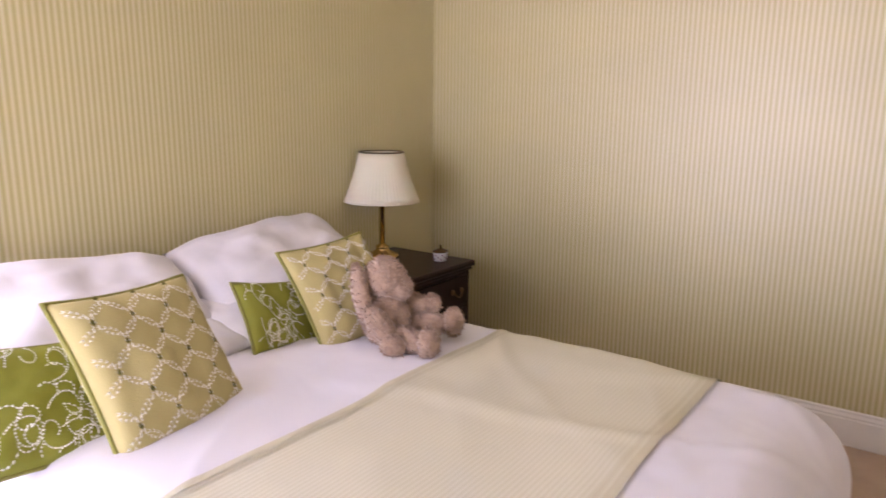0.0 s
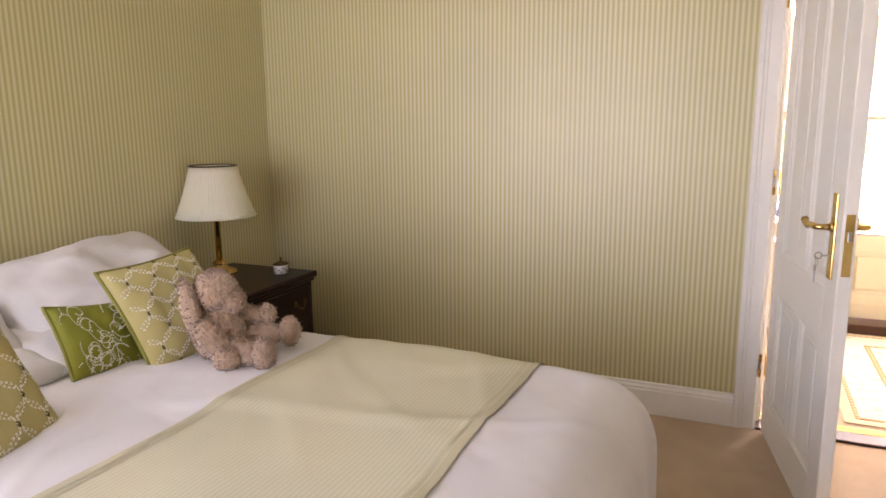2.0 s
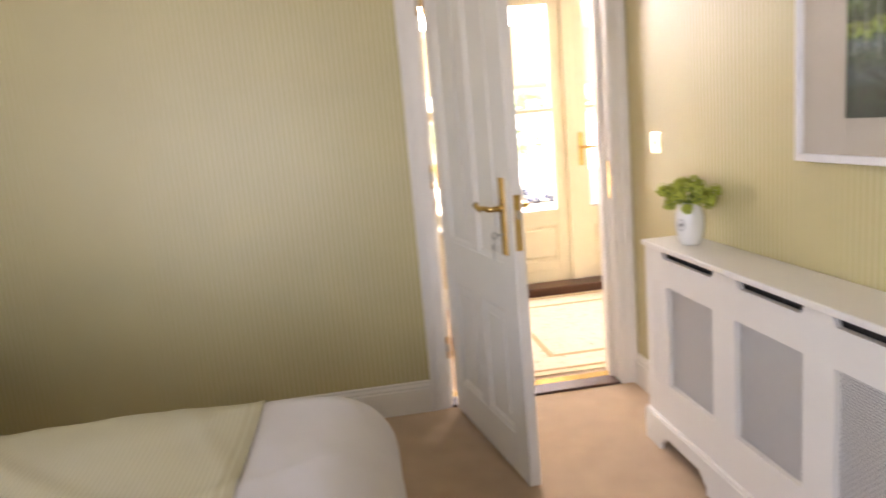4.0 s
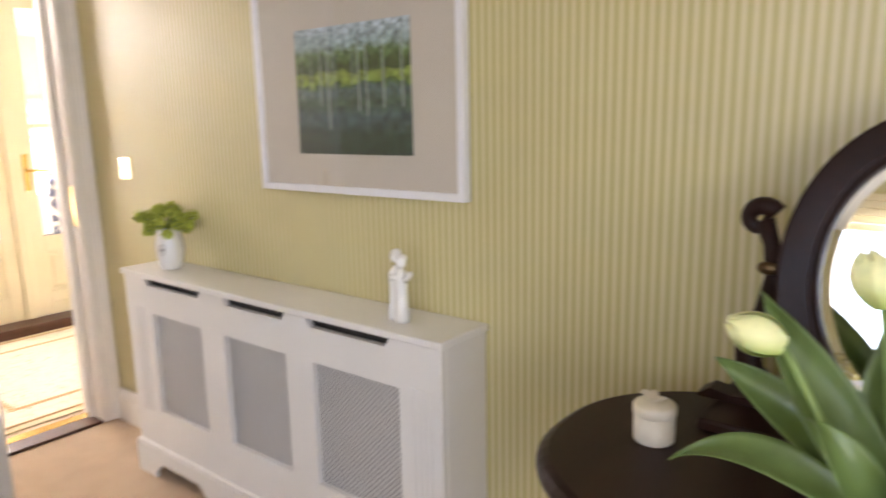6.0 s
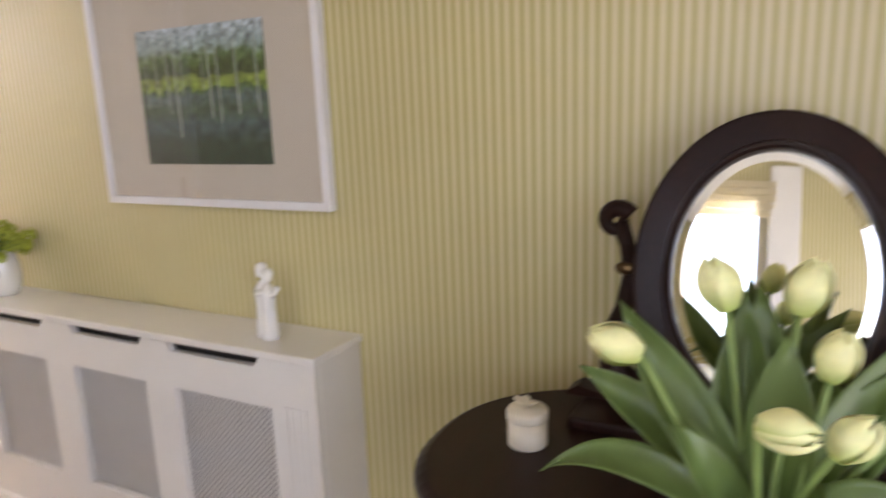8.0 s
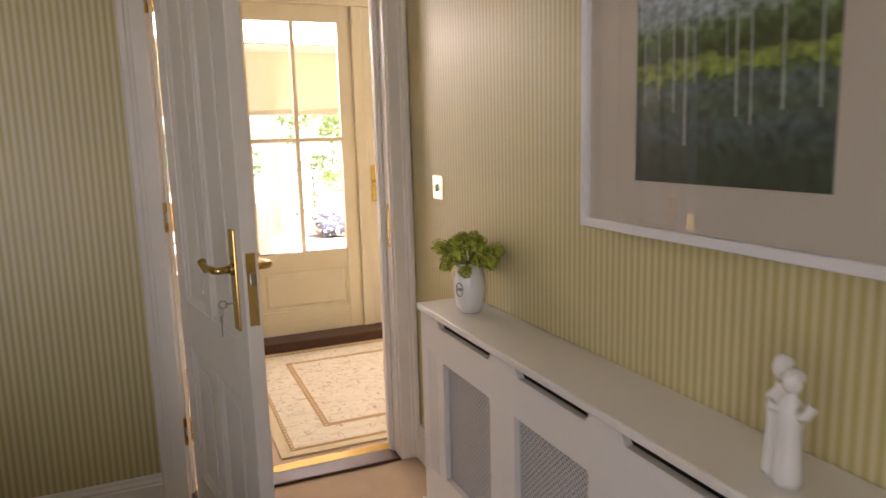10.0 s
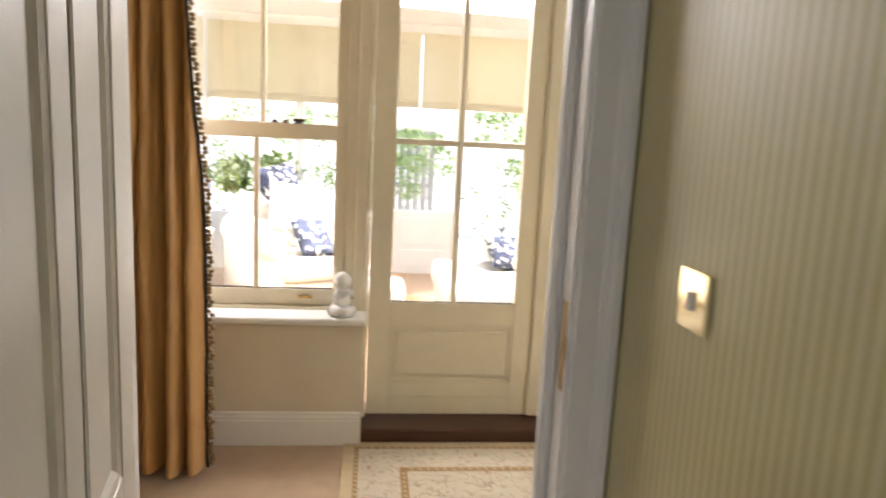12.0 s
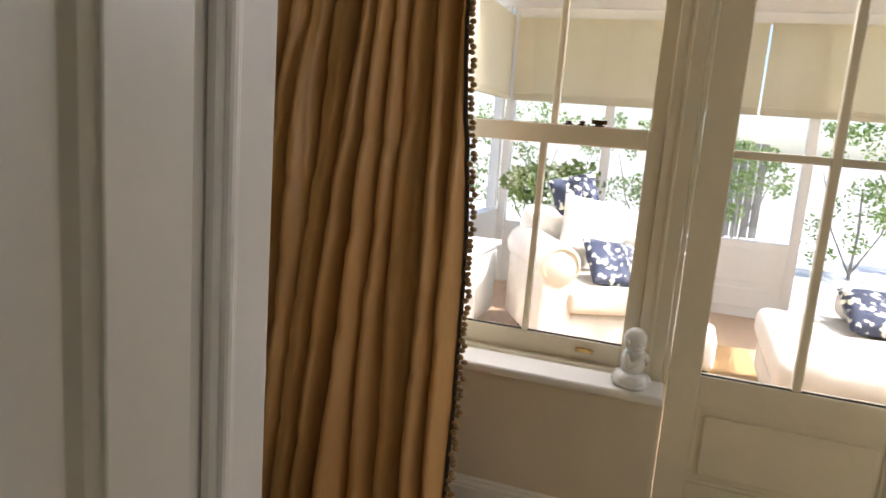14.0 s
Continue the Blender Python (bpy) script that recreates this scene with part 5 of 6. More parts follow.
# ---- sash window ----
w3 = thing("window_3", "cream painted sliding sash window with glazing bars", "window", kind="structure")
part("box_frame", box(B(), WX1 - 0.005, 1.806, 0.535, OX0 - 0.001, 1.90, 2.20, 0.004), CREAM, w3)
part("box_frame", box(B(), WX0 + 0.001, 1.775, 0.535, WX0 + 0.08, 1.90, 2.20, 0.004), CREAM, w3)
part("box_head", box(B(), WX0 + 0.08, 1.775, 2.14, WX1 - 0.005, 1.90, 2.20, 0.004), CREAM, w3)
part("bead", box(B(), WX1 + 0.030, 1.798, 0.58, WX1 + 0.042, 1.807, 2.14, 0.003), CREAM, w3)
def sash(x0, x1, z0, z1, y, bot, top, bars):
    s = part("sash", box(B(), x0, y, z0, x0 + 0.05, y + 0.04, z1, 0.003), CREAM, w3)
    part("sash_stile", box(B(), x1 - 0.05, y, z0, x1, y + 0.04, z1, 0.003), CREAM, s)
    part("sash_rail", box(B(), x0 + 0.05, y + 0.0005, z0, x1 - 0.05, y + 0.0395, z0 + bot, 0.003), CREAM, s)
    part("sash_rail", box(B(), x0 + 0.05, y + 0.0005, z1 - top, x1 - 0.05, y + 0.0395, z1, 0.003), CREAM, s)
    xs = [x0 + 0.05, *bars, x1 - 0.05]
    for b in bars:
        part("sash_bar", box(B(), b - 0.011, y + 0.006, z0 + bot, b + 0.011, y + 0.034, z1 - top, 0.004), CREAM, s)
    for a, b in zip(xs, xs[1:]):
        g = part("pane", box(B(), a, y + 0.019, z0 + bot, b, y + 0.023, z1 - top), GLASS, s, "clear glass pane")
        g.visible_shadow = False
    part("gasket", box(B(), xs[0], y + 0.008, z0 + bot, xs[-1], y + 0.016, z0 + bot + 0.005), DARK, s)
SX_L = 1.385
sash(SX_L, WX1 - 0.006, 0.575, 1.365, 1.822, 0.072, 0.062, (2.385, 2.045, 1.715)[::-1])
sash(SX_L, WX1 - 0.006, 1.300, 2.135, 1.864, 0.062, 0.06, (2.405, 2.065, 1.735)[::-1])
part("bottom_frame", box(B(), WX0 + 0.08, 1.785, 0.562, WX1 - 0.006, 1.90, 0.575), CREAM, w3)
fa = thing("sash_fastener", "dark brass sash fastener on the meeting rail", "fastener", at=(2.46, 1.842, 1.365))
for dx, w, h in ((0.0, 0.018, 0.012), (0.045, 0.016, 0.014), (0.10, 0.022, 0.010)):
    part("knob", lathe(B(), [(w * 0.8, 0), (w, h * 0.3), (w * 0.5, h * 0.6), (w * 0.7, h), (0, h * 1.3)], 14, (dx, 0, 0)), BRONZE, fa)
part("arm", box(B(), 0.075, -0.006, 0.008, 0.125, 0.006, 0.022, 0.002), BRONZE, fa)
lk = thing("sash_lock", "small brass sash stop screwed to the sash", "window lock", at=(2.60, 1.82, 0.615))
part("bolt", box(B(), -0.022, -0.008, -0.006, 0.022, 0.002, 0.006, 0.002), BRASS, lk)
for s_ in (-1, 1):
    part("knob", ellipsoid(B(), (s_ * 0.024, -0.008, 0), (0.008, 0.008, 0.008), 10, 6), BRASS, lk)
sl = struct("window_sill", box(B(), WX0, 1.625, 0.536, OX0 + 0.012, 1.784, 0.567, 0.012, 3), WHITE, "white painted window sill with a rounded nosing", "window sill")

# seated child-like figurine on the sill
def sill_figure(m):
    bm = B()
    lathe(bm, [(0.0, 0), (0.055, 0.0), (0.062, 0.012), (0.058, 0.03), (0.045, 0.045)], 28, (0, 0, 0), 1.0, 0.85)
    ellipsoid(bm, (0, 0.005, 0.075), (0.040, 0.036, 0.052), 20, 14)
    ellipsoid(bm, (0.004, 0.0, 0.150), (0.037, 0.036, 0.040), 22, 16)
    ellipsoid(bm, (0.030, -0.014, 0.145), (0.010, 0.010, 0.008), 10, 6)
    for s_ in (-1, 1):
        ellipsoid(bm, (0.002, s_ * 0.036, 0.145), (0.008, 0.006, 0.012), 10, 6)
        tube(bm, [(0.0, s_ * 0.036, 0.105), (0.022, s_ * 0.038, 0.075), (0.042, s_ * 0.014, 0.095), (0.044, s_ * 0.004, 0.112)], [0.013, 0.013, 0.010, 0.008], 10)
        ellipsoid(bm, (0.026, s_ * 0.030, 0.026), (0.036, 0.022, 0.019), 14, 8, (0, 0, s_ * -25))
    ob = part("seated_figurine", bm, CHINA, None, "", True)
    ob.matrix_basis = m
    return tagged(ob, "white ceramic seated praying figurine on the window sill", "figurine")
sill_figure(pose(2.765, 1.695, 0.567, 0, 0, -35))

# ---- curtain ----
SILK = mat("bronze_silk", (0.70, 0.42, 0.17), 0.28, var=0.14, scale=5, bump=0.15, bscale=180, stretch=(1, 1, 0.15))
LININGM = mat("cream_curtain_lining", (0.66, 0.62, 0.54), 0.85, var=0.04, bump=0.2)
cu = thing("curtain", "full-length bronze silk curtain in deep pleats with a beaded edge", "curtain")
def curtain_f(u, v):
    """u across, v from hem (0) to heading (1)."""
    z = 0.012 + 2.28 * v
    wide = 1.22 - 0.48 * v
    x = 2.200 - wide * (1 - u) + 0.045 * (1 - v)
    gather = max(0.0, (v - 0.62) / 0.38) ** 1.6
    warp = u + 0.055 * noise.noise(Vector((u * 5.5, v * 0.9, 2))) + 0.018 * noise.noise(Vector((u * 13, v * 2.0, 5)))
    ph = math.pi * 13.0 * warp
    fold = 2 * (0.5 + 0.5 * math.cos(2 * ph)) ** 1.35 - 0.9
    fine = 2 * abs(math.sin(2.1 * ph + 1.2 + 0.8 * noise.noise(Vector((u * 3, v * 1.4, 6))))) ** 0.7 - 1.15
    amp = (0.064 + 0.042 * noise.noise(Vector((u * 7, v * 0.7, 4.1)))) * (1 - 0.45 * gather)
    y = 1.530 - amp * fold - (0.014 + 0.020 * gather) * fine - 0.10 * (1 - v) ** 1.6 + 0.010 * noise.noise(Vector((u * 16, v * 6, 7))) + 0.007 * noise.noise(Vector((u * 40, v * 22, 3))) + 0.012 * max(0.0, 1 - 9 * abs(noise.noise(Vector((u * 9 + v * 3, v * 7, 13)))))
    x += 0.020 * math.sin(2 * ph) * (1 - 0.5 * gather) + 0.010 * noise.noise(Vector((u * 8, v * 3, 9)))
    return (x, y, z)
bm = B()
grid(bm, curtain_f, 300, 90)
part("drape", bm, SILK, cu, smooth=True)
bm = B()
grid(bm, lambda u, v: (curtain_f(u, v)[0] * 0.9 + 0.2235 - 0.055 * u, 1.605 + 0.01 * math.sin(40 * u), 0.03 + 2.24 * v), 60, 10)
part("lining", bm, LININGM, cu, "cream lining", smooth=True)
BEAD = mat("tan_wooden_bead", (0.27, 0.165, 0.06), 0.4, var=0.3, scale=50, bump=0.05)
BEAD2 = mat("dark_bead_cord", (0.05, 0.03, 0.02), 0.6, var=0.3, bump=0)
edge = [curtain_f(1.0, v / 80) for v in range(81)]
part("braid", tube(B(), [(x + 0.006, y - 0.004, z) for x, y, z in edge], 0.007, 6), BEAD2, cu, "dark braid edge")
bead_me = part("bead", ellipsoid(B(), (0, 0, 0), (0.011, 0.011, 0.0085), 10, 6), BEAD, cu, "tan wooden beads", smooth=True)
rnd = random.Random(5)
zz, k = 0.03, 0
first = True
while zz < 2.25:
    v = (zz - 0.012) / 2.28
    x, y, z = curtain_f(1.0, v)
    for j in range(3):
        q = bead_me if first else bead_me.copy()
        if not first:
            scene.collection.objects.link(q)
        first = False
        q.parent = cu
        q.matrix_basis = pose(x + 0.018 + rnd.uniform(-0.003, 0.008) + 0.004 * (j % 2), y - 0.006 + rnd.uniform(-0.006, 0.004), zz + 0.0155 * j, rnd.uniform(-20, 20), rnd.uniform(-20, 20), 0)
    zz += 0.052
    k += 1
pole = thing("curtain_pole", "brass curtain pole above the sash window", "curtain pole", at=(0, 0, 0))
part("rod", tube(B(), [(1.2, 1.56, 2.33), (2.9, 1.56, 2.33)], 0.014, 12), BRASS, pole)
for x in (1.3, 2.8):
    part("bracket", box(B(), x - 0.01, 1.565, 2.32, x + 0.01, YO, 2.34, 0.003), BRASS, pole)

# ---- hall rug ----
def rug_mat():
    m = mat("rug_pile", (1, 1, 1), 0.95, var=0.10, scale=12, bump=0.6, bscale=380, sheen=0.2)
    t, b = m.node_tree, m.node_tree.nodes["Principled BSDF"]
    co = t.nodes.new("ShaderNodeTexCoord")
    def vor(scale, feature, lo, hi):
        n = t.nodes.new("ShaderNodeTexVoronoi")
        n.feature = feature
        n.inputs["Scale"].default_value = scale
        wob = t.nodes.new("ShaderNodeTexNoise")
        wob.inputs["Scale"].default_value = 25
        mx = t.nodes.new("ShaderNodeVectorMath")
        mx.operation = "MULTIPLY_ADD"
        mx.inputs[1].default_value = (0.05, 0.05, 0.05)
        t.links.new(co.outputs["Object"], wob.inputs["Vector"])
        t.links.new(wob.outputs["Color"], mx.inputs[0])
        t.links.new(co.outputs["Object"], mx.inputs[2])
        t.links.new(mx.outputs[0], n.inputs["Vector"])
        r = t.nodes.new("ShaderNodeMapRange")
        r.inputs["From Min"].default_value, r.inputs["From Max"].default_value = lo, hi
        t.links.new(n.outputs["Distance"], r.inputs[0])
        return r.outputs[0]
    def mix(fac, a, c):
        n = t.nodes.new("ShaderNodeMix")
        n.data_type = "RGBA"
        t.links.new(fac, n.inputs[0])
        for s_, v in ((6, a), (7, c)):
            if isinstance(v, tuple):
                n.inputs[s_].default_value = (*v, 1)
            else:
                t.links.new(v, n.inputs[s_])
        return n.outputs[2]
    def tendril(scale, half):
        n = t.nodes.new("ShaderNodeTexNoise")
        n.inputs["Scale"].default_value, n.inputs["Detail"].default_value = scale, 1.0
        t.links.new(co.outputs["Object"], n.inputs["Vector"])
        a = t.nodes.new("ShaderNodeMath")
        a.operation = "SUBTRACT"
        a.inputs[1].default_value = 0.5
        t.links.new(n.outputs[0], a.inputs[0])
        d = t.nodes.new("ShaderNodeMath")
        d.operation = "ABSOLUTE"
        t.links.new(a.outputs[0], d.inputs[0])
        r = t.nodes.new("ShaderNodeMapRange")
        r.inputs["From Min"].default_value, r.inputs["From Max"].default_value = half * 0.6, half
        t.links.new(d.outputs[0], r.inputs[0])
        return r.outputs[0]
    c = mix(tendril(11, 0.010), (0.38, 0.27, 0.16), (0.58, 0.50, 0.36))
    c = mix(vor(21, "F1", 0.20, 0.26), (0.43, 0.36, 0.23), c)
    c = mix(vor(8, "F1", 0.26, 0.29), (0.47, 0.41, 0.29), c)
    c = mix(vor(8, "F1", 0.20, 0.23), (0.60, 0.50, 0.36), c)
    c = mix(vor(8, "F1", 0.09, 0.13), (0.42, 0.23, 0.17), c)
    c = mix(vor(8, "F1", 0.03, 0.05), (0.55, 0.42, 0.22), c)
    old = b.inputs["Base Color"].links[0].from_node
    t.links.new(c, old.inputs[0])
    return m
RUGP = rug_mat()
RUGB = mat("rug_border_gold", (0.36, 0.22, 0.09), 0.95, var=0.2, scale=60, bump=0.6, bscale=380)
RUGC = mat("rug_edge_cream", (0.56, 0.45, 0.27), 0.95, var=0.1, scale=30, bump=0.6, bscale=380)
rug = thing("hall_rug", "cream and gold floral patterned wool rug with a banded border", "rug", at=(0, 0, 0))
gx0, gx1, gy0, gy1 = 2.79, 4.45, 0.20, 1.655
part("backing", box(B(), gx0, gy0, 0.001, gx1, gy1, 0.008, 0.003), RUGC, rug)
part("border_field", box(B(), gx0 + 0.05, gy0 + 0.05, 0.006, gx1 - 0.05, gy1 - 0.05, 0.0092), RUGP, rug)
for ins, wd in ((0.05, 0.018), (0.235, 0.030)):
    for a0, a1, b0, b1 in ((gx0 + ins, gx0 + ins + wd, gy0 + ins, gy1 - ins), (gx1 - ins - wd, gx1 - ins, gy0 + ins, gy1 - ins), (gx0 + ins + wd, gx1 - ins - wd, gy0 + ins, gy0 + ins + wd), (gx0 + ins + wd, gx1 - ins - wd, gy1 - ins - wd, gy1 - ins)):
        part("border_band", box(B(), a0, b0, 0.007, a1, b1, 0.0102), RUGB, rug, "gold guard band")
# small knotted rosettes along the guard bands
rb = part("rosette", lathe(B(), [(0.0075, 0.0100), (0.006, 0.0112), (0.0, 0.0114)], 8), RUGC, rug)
spots = [(gx0 + ins, gy0 + ins + i * 0.034) for ins in (0.059, 0.250) for i in range(int((gy1 - gy0 - 2 * ins) / 0.034))]
spots += [(gx0 + ins + 0.034 + i * 0.034, gy1 - ins) for ins in (0.059, 0.250) for i in range(int((gx1 - gx0 - 2 * ins) / 0.034) - 1)]
for i, (x, y) in enumerate(spots):
    q = rb if i == 0 else rb.copy()
    if i:
        scene.collection.objects.link(q)
    q.parent = rug
    q.matrix_basis = pose(x, y, 0)

# ---- garden room ----
CW, CE, CY, CZ = 1.30, 5.6, 5.42, 2.37
PAINT = mat("white_joinery_paint", (0.80, 0.78, 0.73), 0.4, var=0.03, bump=0.03)
struct("floor_garden_room", box(B(), CW - 0.4, 1.95, -0.1, CE + 0.2, CY + 0.2, 0.0), BOARDS, "honey oak boarded floor of the garden room", "floor")
# unseen glazed strip, added to bring sun near the hall and spare the chairs
roof = thing("roof_garden_room", "unseen white framed strip of roof glazing, added to admit light", "roof", kind="structure")
RP = 5
for k in range(RP + 1):
    x = CW - 0.05 + k * (CE - CW) / RP
    part("rafter", box(B(), x, 1.951, CZ, x + 0.06, 4.30, CZ + 0.10, 0.004), PAINT, roof)
    if k < RP:
        g = part("pane", box(B(), x + 0.06, 1.951, CZ + 0.05, x + (CE - CW) / RP, 4.30, CZ + 0.056), GLASS, roof, "clear roof glass")
        g.visible_shadow = False
struct("ceiling_garden_room", box(B(), CW - 0.1, 4.301, CZ + 0.001, CE + 0.1, CY + 0.1, CZ + 0.12), PAINT, "white painted ceiling of the garden room", "ceiling")
struct("wall_garden_room_west", box(B(), CW - 0.1, 1.95, 0, CW, CY + 0.1, 0.65), PAINT, "white painted low wall below the windows", "wall")
struct("wall_garden_room_east", box(B(), CE, 1.95, 0, CE + 0.1, CY + 0.1, CZ), PAINT, "white painted wall", "wall")
bays = [1.30, 2.15, 3.02, 3.68, 4.6, 5.6]
for i, (a, b) in enumerate(zip(bays, bays[1:])):
    w_ = thing("garden_window", "white framed garden room window with a panelled apron", "window", kind="structure", group="garden room windows")
    part("post", box(B(), a, CY, 0, a + 0.07, CY + 0.09, CZ, 0.004), PAINT, w_)
    part("head_rail", box(B(), a + 0.07, CY, 2.28, b, CY + 0.09, CZ, 0.003), PAINT, w_)
    if i != 3:
        lo = 0.62 if i == 2 else 0.55
        part("apron", box(B(), a + 0.07, CY + 0.01, 0, b, CY + 0.08, lo, 0.003), PAINT, w_)
        for z0, z1 in ((0.08, 0.24), (0.29, lo - 0.06)):
            part("apron_panel", box(B(), a + 0.14, CY + 0.001, z0, b - 0.07, CY + 0.012, z1, 0.004), PAINT, w_)
        part("transom", box(B(), a + 0.07, CY + 0.02, 1.28, b, CY + 0.06, 1.31, 0.003), PAINT, w_)
        g = part("pane", box(B(), a + 0.07, CY + 0.04, lo, b, CY + 0.044, 2.28), GLASS, w_)
        g.visible_shadow = False
for i, (a, b) in enumerate(((1.36, 3.30), (3.315, 5.55))):
    bl = thing("roman_blind", "cream linen roman blind lowered part way over the garden windows", "blind", group="garden room blinds")
    part("cloth", box(B(), a, CY - 0.040, 1.66, b, CY - 0.028, 2.285), BLIND, bl)
    for z in (1.625, 1.60):
        part("hem_fold", box(B(), a, CY - 0.048, z, b, CY - 0.022, z + 0.04, 0.006), BLIND, bl)
bl = thing("roman_blind", "cream linen roman blind on the side window", "blind", group="garden room blinds")
part("cloth", box(B(), CW + 0.02, 2.2, 1.64, CW + 0.032, 5.36, 2.29), BLIND, bl)
part("hem_fold", box(B(), CW + 0.012, 2.2, 1.60, CW + 0.040, 5.36, 1.645, 0.006), BLIND, bl)
for y in (2.0, 3.1, 4.2, 5.35):
    w_ = thing("side_post", "white painted window post", "window post", kind="structure")
    part("post", box(B(), CW - 0.09, y, 0.65, CW - 0.01, y + 0.08, CZ, 0.004), PAINT, w_)

UPH = mat("oatmeal_upholstery", (0.56, 0.53, 0.47), 0.9, var=0.05, bump=0.4, bscale=300)
NAVY = mat("navy_floral_print", (0.03, 0.04, 0.09), 0.8, var=0.1, bump=0.2)
nt = NAVY.node_tree
nv = nt.nodes.new("ShaderNodeTexNoise"); nv.inputs["Scale"].default_value = 26; nv.inputs["Detail"].default_value = 1.5
nc = nt.nodes.new("ShaderNodeTexCoord"); nt.links.new(nc.outputs["Object"], nv.inputs["Vector"])
nr = nt.nodes.new("ShaderNodeValToRGB")
nr.color_ramp.elements[0].position, nr.color_ramp.elements[0].color = 0.56, (0.02, 0.028, 0.065, 1)
nr.color_ramp.elements[1].position, nr.color_ramp.elements[1].color = 0.60, (0.62, 0.60, 0.46, 1)
nt.links.new(nv.outputs[0], nr.inputs[0]); nt.links.new(nr.outputs[0], nt.nodes["Principled BSDF"].inputs["Base Color"])


def scroll_arm(parent, x, y0, y1, w, top):
    r = w * 0.62
    bm = B()
    box(bm, x - w / 2, y0 + 0.01, 0.1, x + w / 2, y1, top - r, 0.02)
    part("arm", bm, UPH, parent)
    bm = B()
    lathe(bm, [(0.0, 0), (r * 0.9, 0), (r, 0.02), (r, y1 - y0 - 0.02), (r * 0.9, y1 - y0), (0, y1 - y0)], 28)
    a = part("arm_roll", bm, UPH, parent, smooth=True)
    a.matrix_basis = pose(x, y0, top - r, -90, 0, 0)
    part("arm_piping", tube(B(), [(x + r * 0.85 * math.cos(t / 18 * 4.2 - 0.4), y0 - 0.003, top - r + r * 0.85 * math.sin(t / 18 * 4.2 - 0.4)) for t in range(19)], 0.006, 6), RUGC, parent)


def sofa(name, x0, x1, y0, y1, label, category, at, turn, arms=(True, True), top=0.70, back=True):
    e = thing(name, label, category, at=at, turn=turn)
    part("base", box(B(), x0 + 0.06, y0 + 0.04, 0.06, x1 - 0.02, y1, 0.30, 0.03), UPH, e)
    part("seat_cushion", box(B(), x0 + 0.16, y0, 0.30, x1 - 0.1, y1 - 0.2, 0.46, 0.05, 4), UPH, e, smooth=True)
    if back:
        part("back", box(B(), x0 + 0.05, y1 - 0.24, 0.25, x1 - 0.02, y1, 0.86, 0.09, 4), UPH, e, smooth=True)
    if arms[0]:
        scroll_arm(e, x0 + 0.10, y0 + 0.02, y1 - 0.05, 0.20, top)
    if arms[1]:
        scroll_arm(e, x1 - 0.10, y0 + 0.02, y1 - 0.05, 0.20, top)
    for fx in (x0 + 0.12, x1 - 0.12):
        for fy in (y0 + 0.1, y1 - 0.1):
            part("foot", lathe(B(), [(0.025, 0), (0.03, 0.07)], 12, (fx, fy, 0)), DARKWOOD, e)
    return e


sofa("armchair", -0.10, 0.84, -0.02, 0.88, "oatmeal scroll-arm armchair in the garden room", "armchair", (2.24, 3.42, 0), (0, 0, 28), top=0.71)
pillow("floral_cushion", 0.36, 0.34, 0.14, pose(2.50, 3.80, 0.575, -48, 6, 34), NAVY, "navy cushion printed with pale magnolia flowers", "cushion", seed=21, group="garden room cushions")
pillow("plain_cushion", 0.40, 0.38, 0.15, pose(2.30, 4.04, 0.76, -16, 8, 30), UPH, "plain oatmeal cushion on the armchair", "cushion", seed=22, group="garden room cushions")
pillow("floral_cushion", 0.34, 0.32, 0.13, pose(2.17, 4.19, 0.92, -12, -14, 34), NAVY, "navy floral cushion against the chair back", "cushion", seed=23, group="garden room cushions")
ch = thing("chaise", "oatmeal upholstered chaise beside the garden window", "chaise")
part("base", box(B(), 3.36, 2.75, 0.07, 4.10, 3.78, 0.28, 0.04), UPH, ch)
part("seat_cushion", box(B(), 3.33, 2.72, 0.28, 4.12, 3.80, 0.455, 0.06, 4), UPH, ch, smooth=True)
part("bolster", box(B(), 3.72, 3.60, 0.455, 4.08, 3.84, 0.62, 0.06, 4), UPH, ch, smooth=True)
for fx in (3.46, 4.0):
    for fy in (2.85, 3.7):
        part("foot", lathe(B(), [(0.025, 0), (0.03, 0.07)], 12, (fx, fy, 0)), DARKWOOD, ch)
pillow("floral_cushion", 0.42, 0.34, 0.15, pose(3.90, 3.48, 0.555, -64, 4, 8), NAVY, "navy cushion printed with pale flowers on the chaise", "cushion", seed=25, group="garden room cushions")
fs = thing("footstool", "small oatmeal upholstered footstool", "footstool", at=(2.95, 3.62, 0))
part("top", box(B(), -0.18, -0.17, 0.10, 0.18, 0.17, 0.31, 0.04, 3), UPH, fs, smooth=True)
for fx in (-0.13, 0.13):
    for fy in (-0.12, 0.12):
        part("foot", lathe(B(), [(0.02, 0), (0.025, 0.1)], 10, (fx, fy, 0)), DARKWOOD, fs)
fc = thing("floral_chair", "armchair upholstered in navy floral fabric", "armchair", at=(4.64, 2.74, 0), turn=(0, 0, 60))
part("seat", box(B(), -0.3, -0.32, 0.28, 0.3, 0.25, 0.46, 0.05, 3), NAVY, fc, smooth=True)
part("back", box(B(), -0.32, 0.22, 0.28, 0.32, 0.36, 0.92, 0.05, 3), NAVY, fc, smooth=True)
for s_ in (-1, 1):
    part("arm", box(B(), s_ * 0.36 - 0.06, -0.28, 0.25, s_ * 0.36 + 0.06, 0.3, 0.62, 0.04, 3), NAVY, fc, smooth=True)
    for fy in (-0.24, 0.26):
        part("leg", lathe(B(), [(0.015, 0), (0.022, 0.28)], 10, (s_ * 0.28, fy, 0)), DARKWOOD, fc)
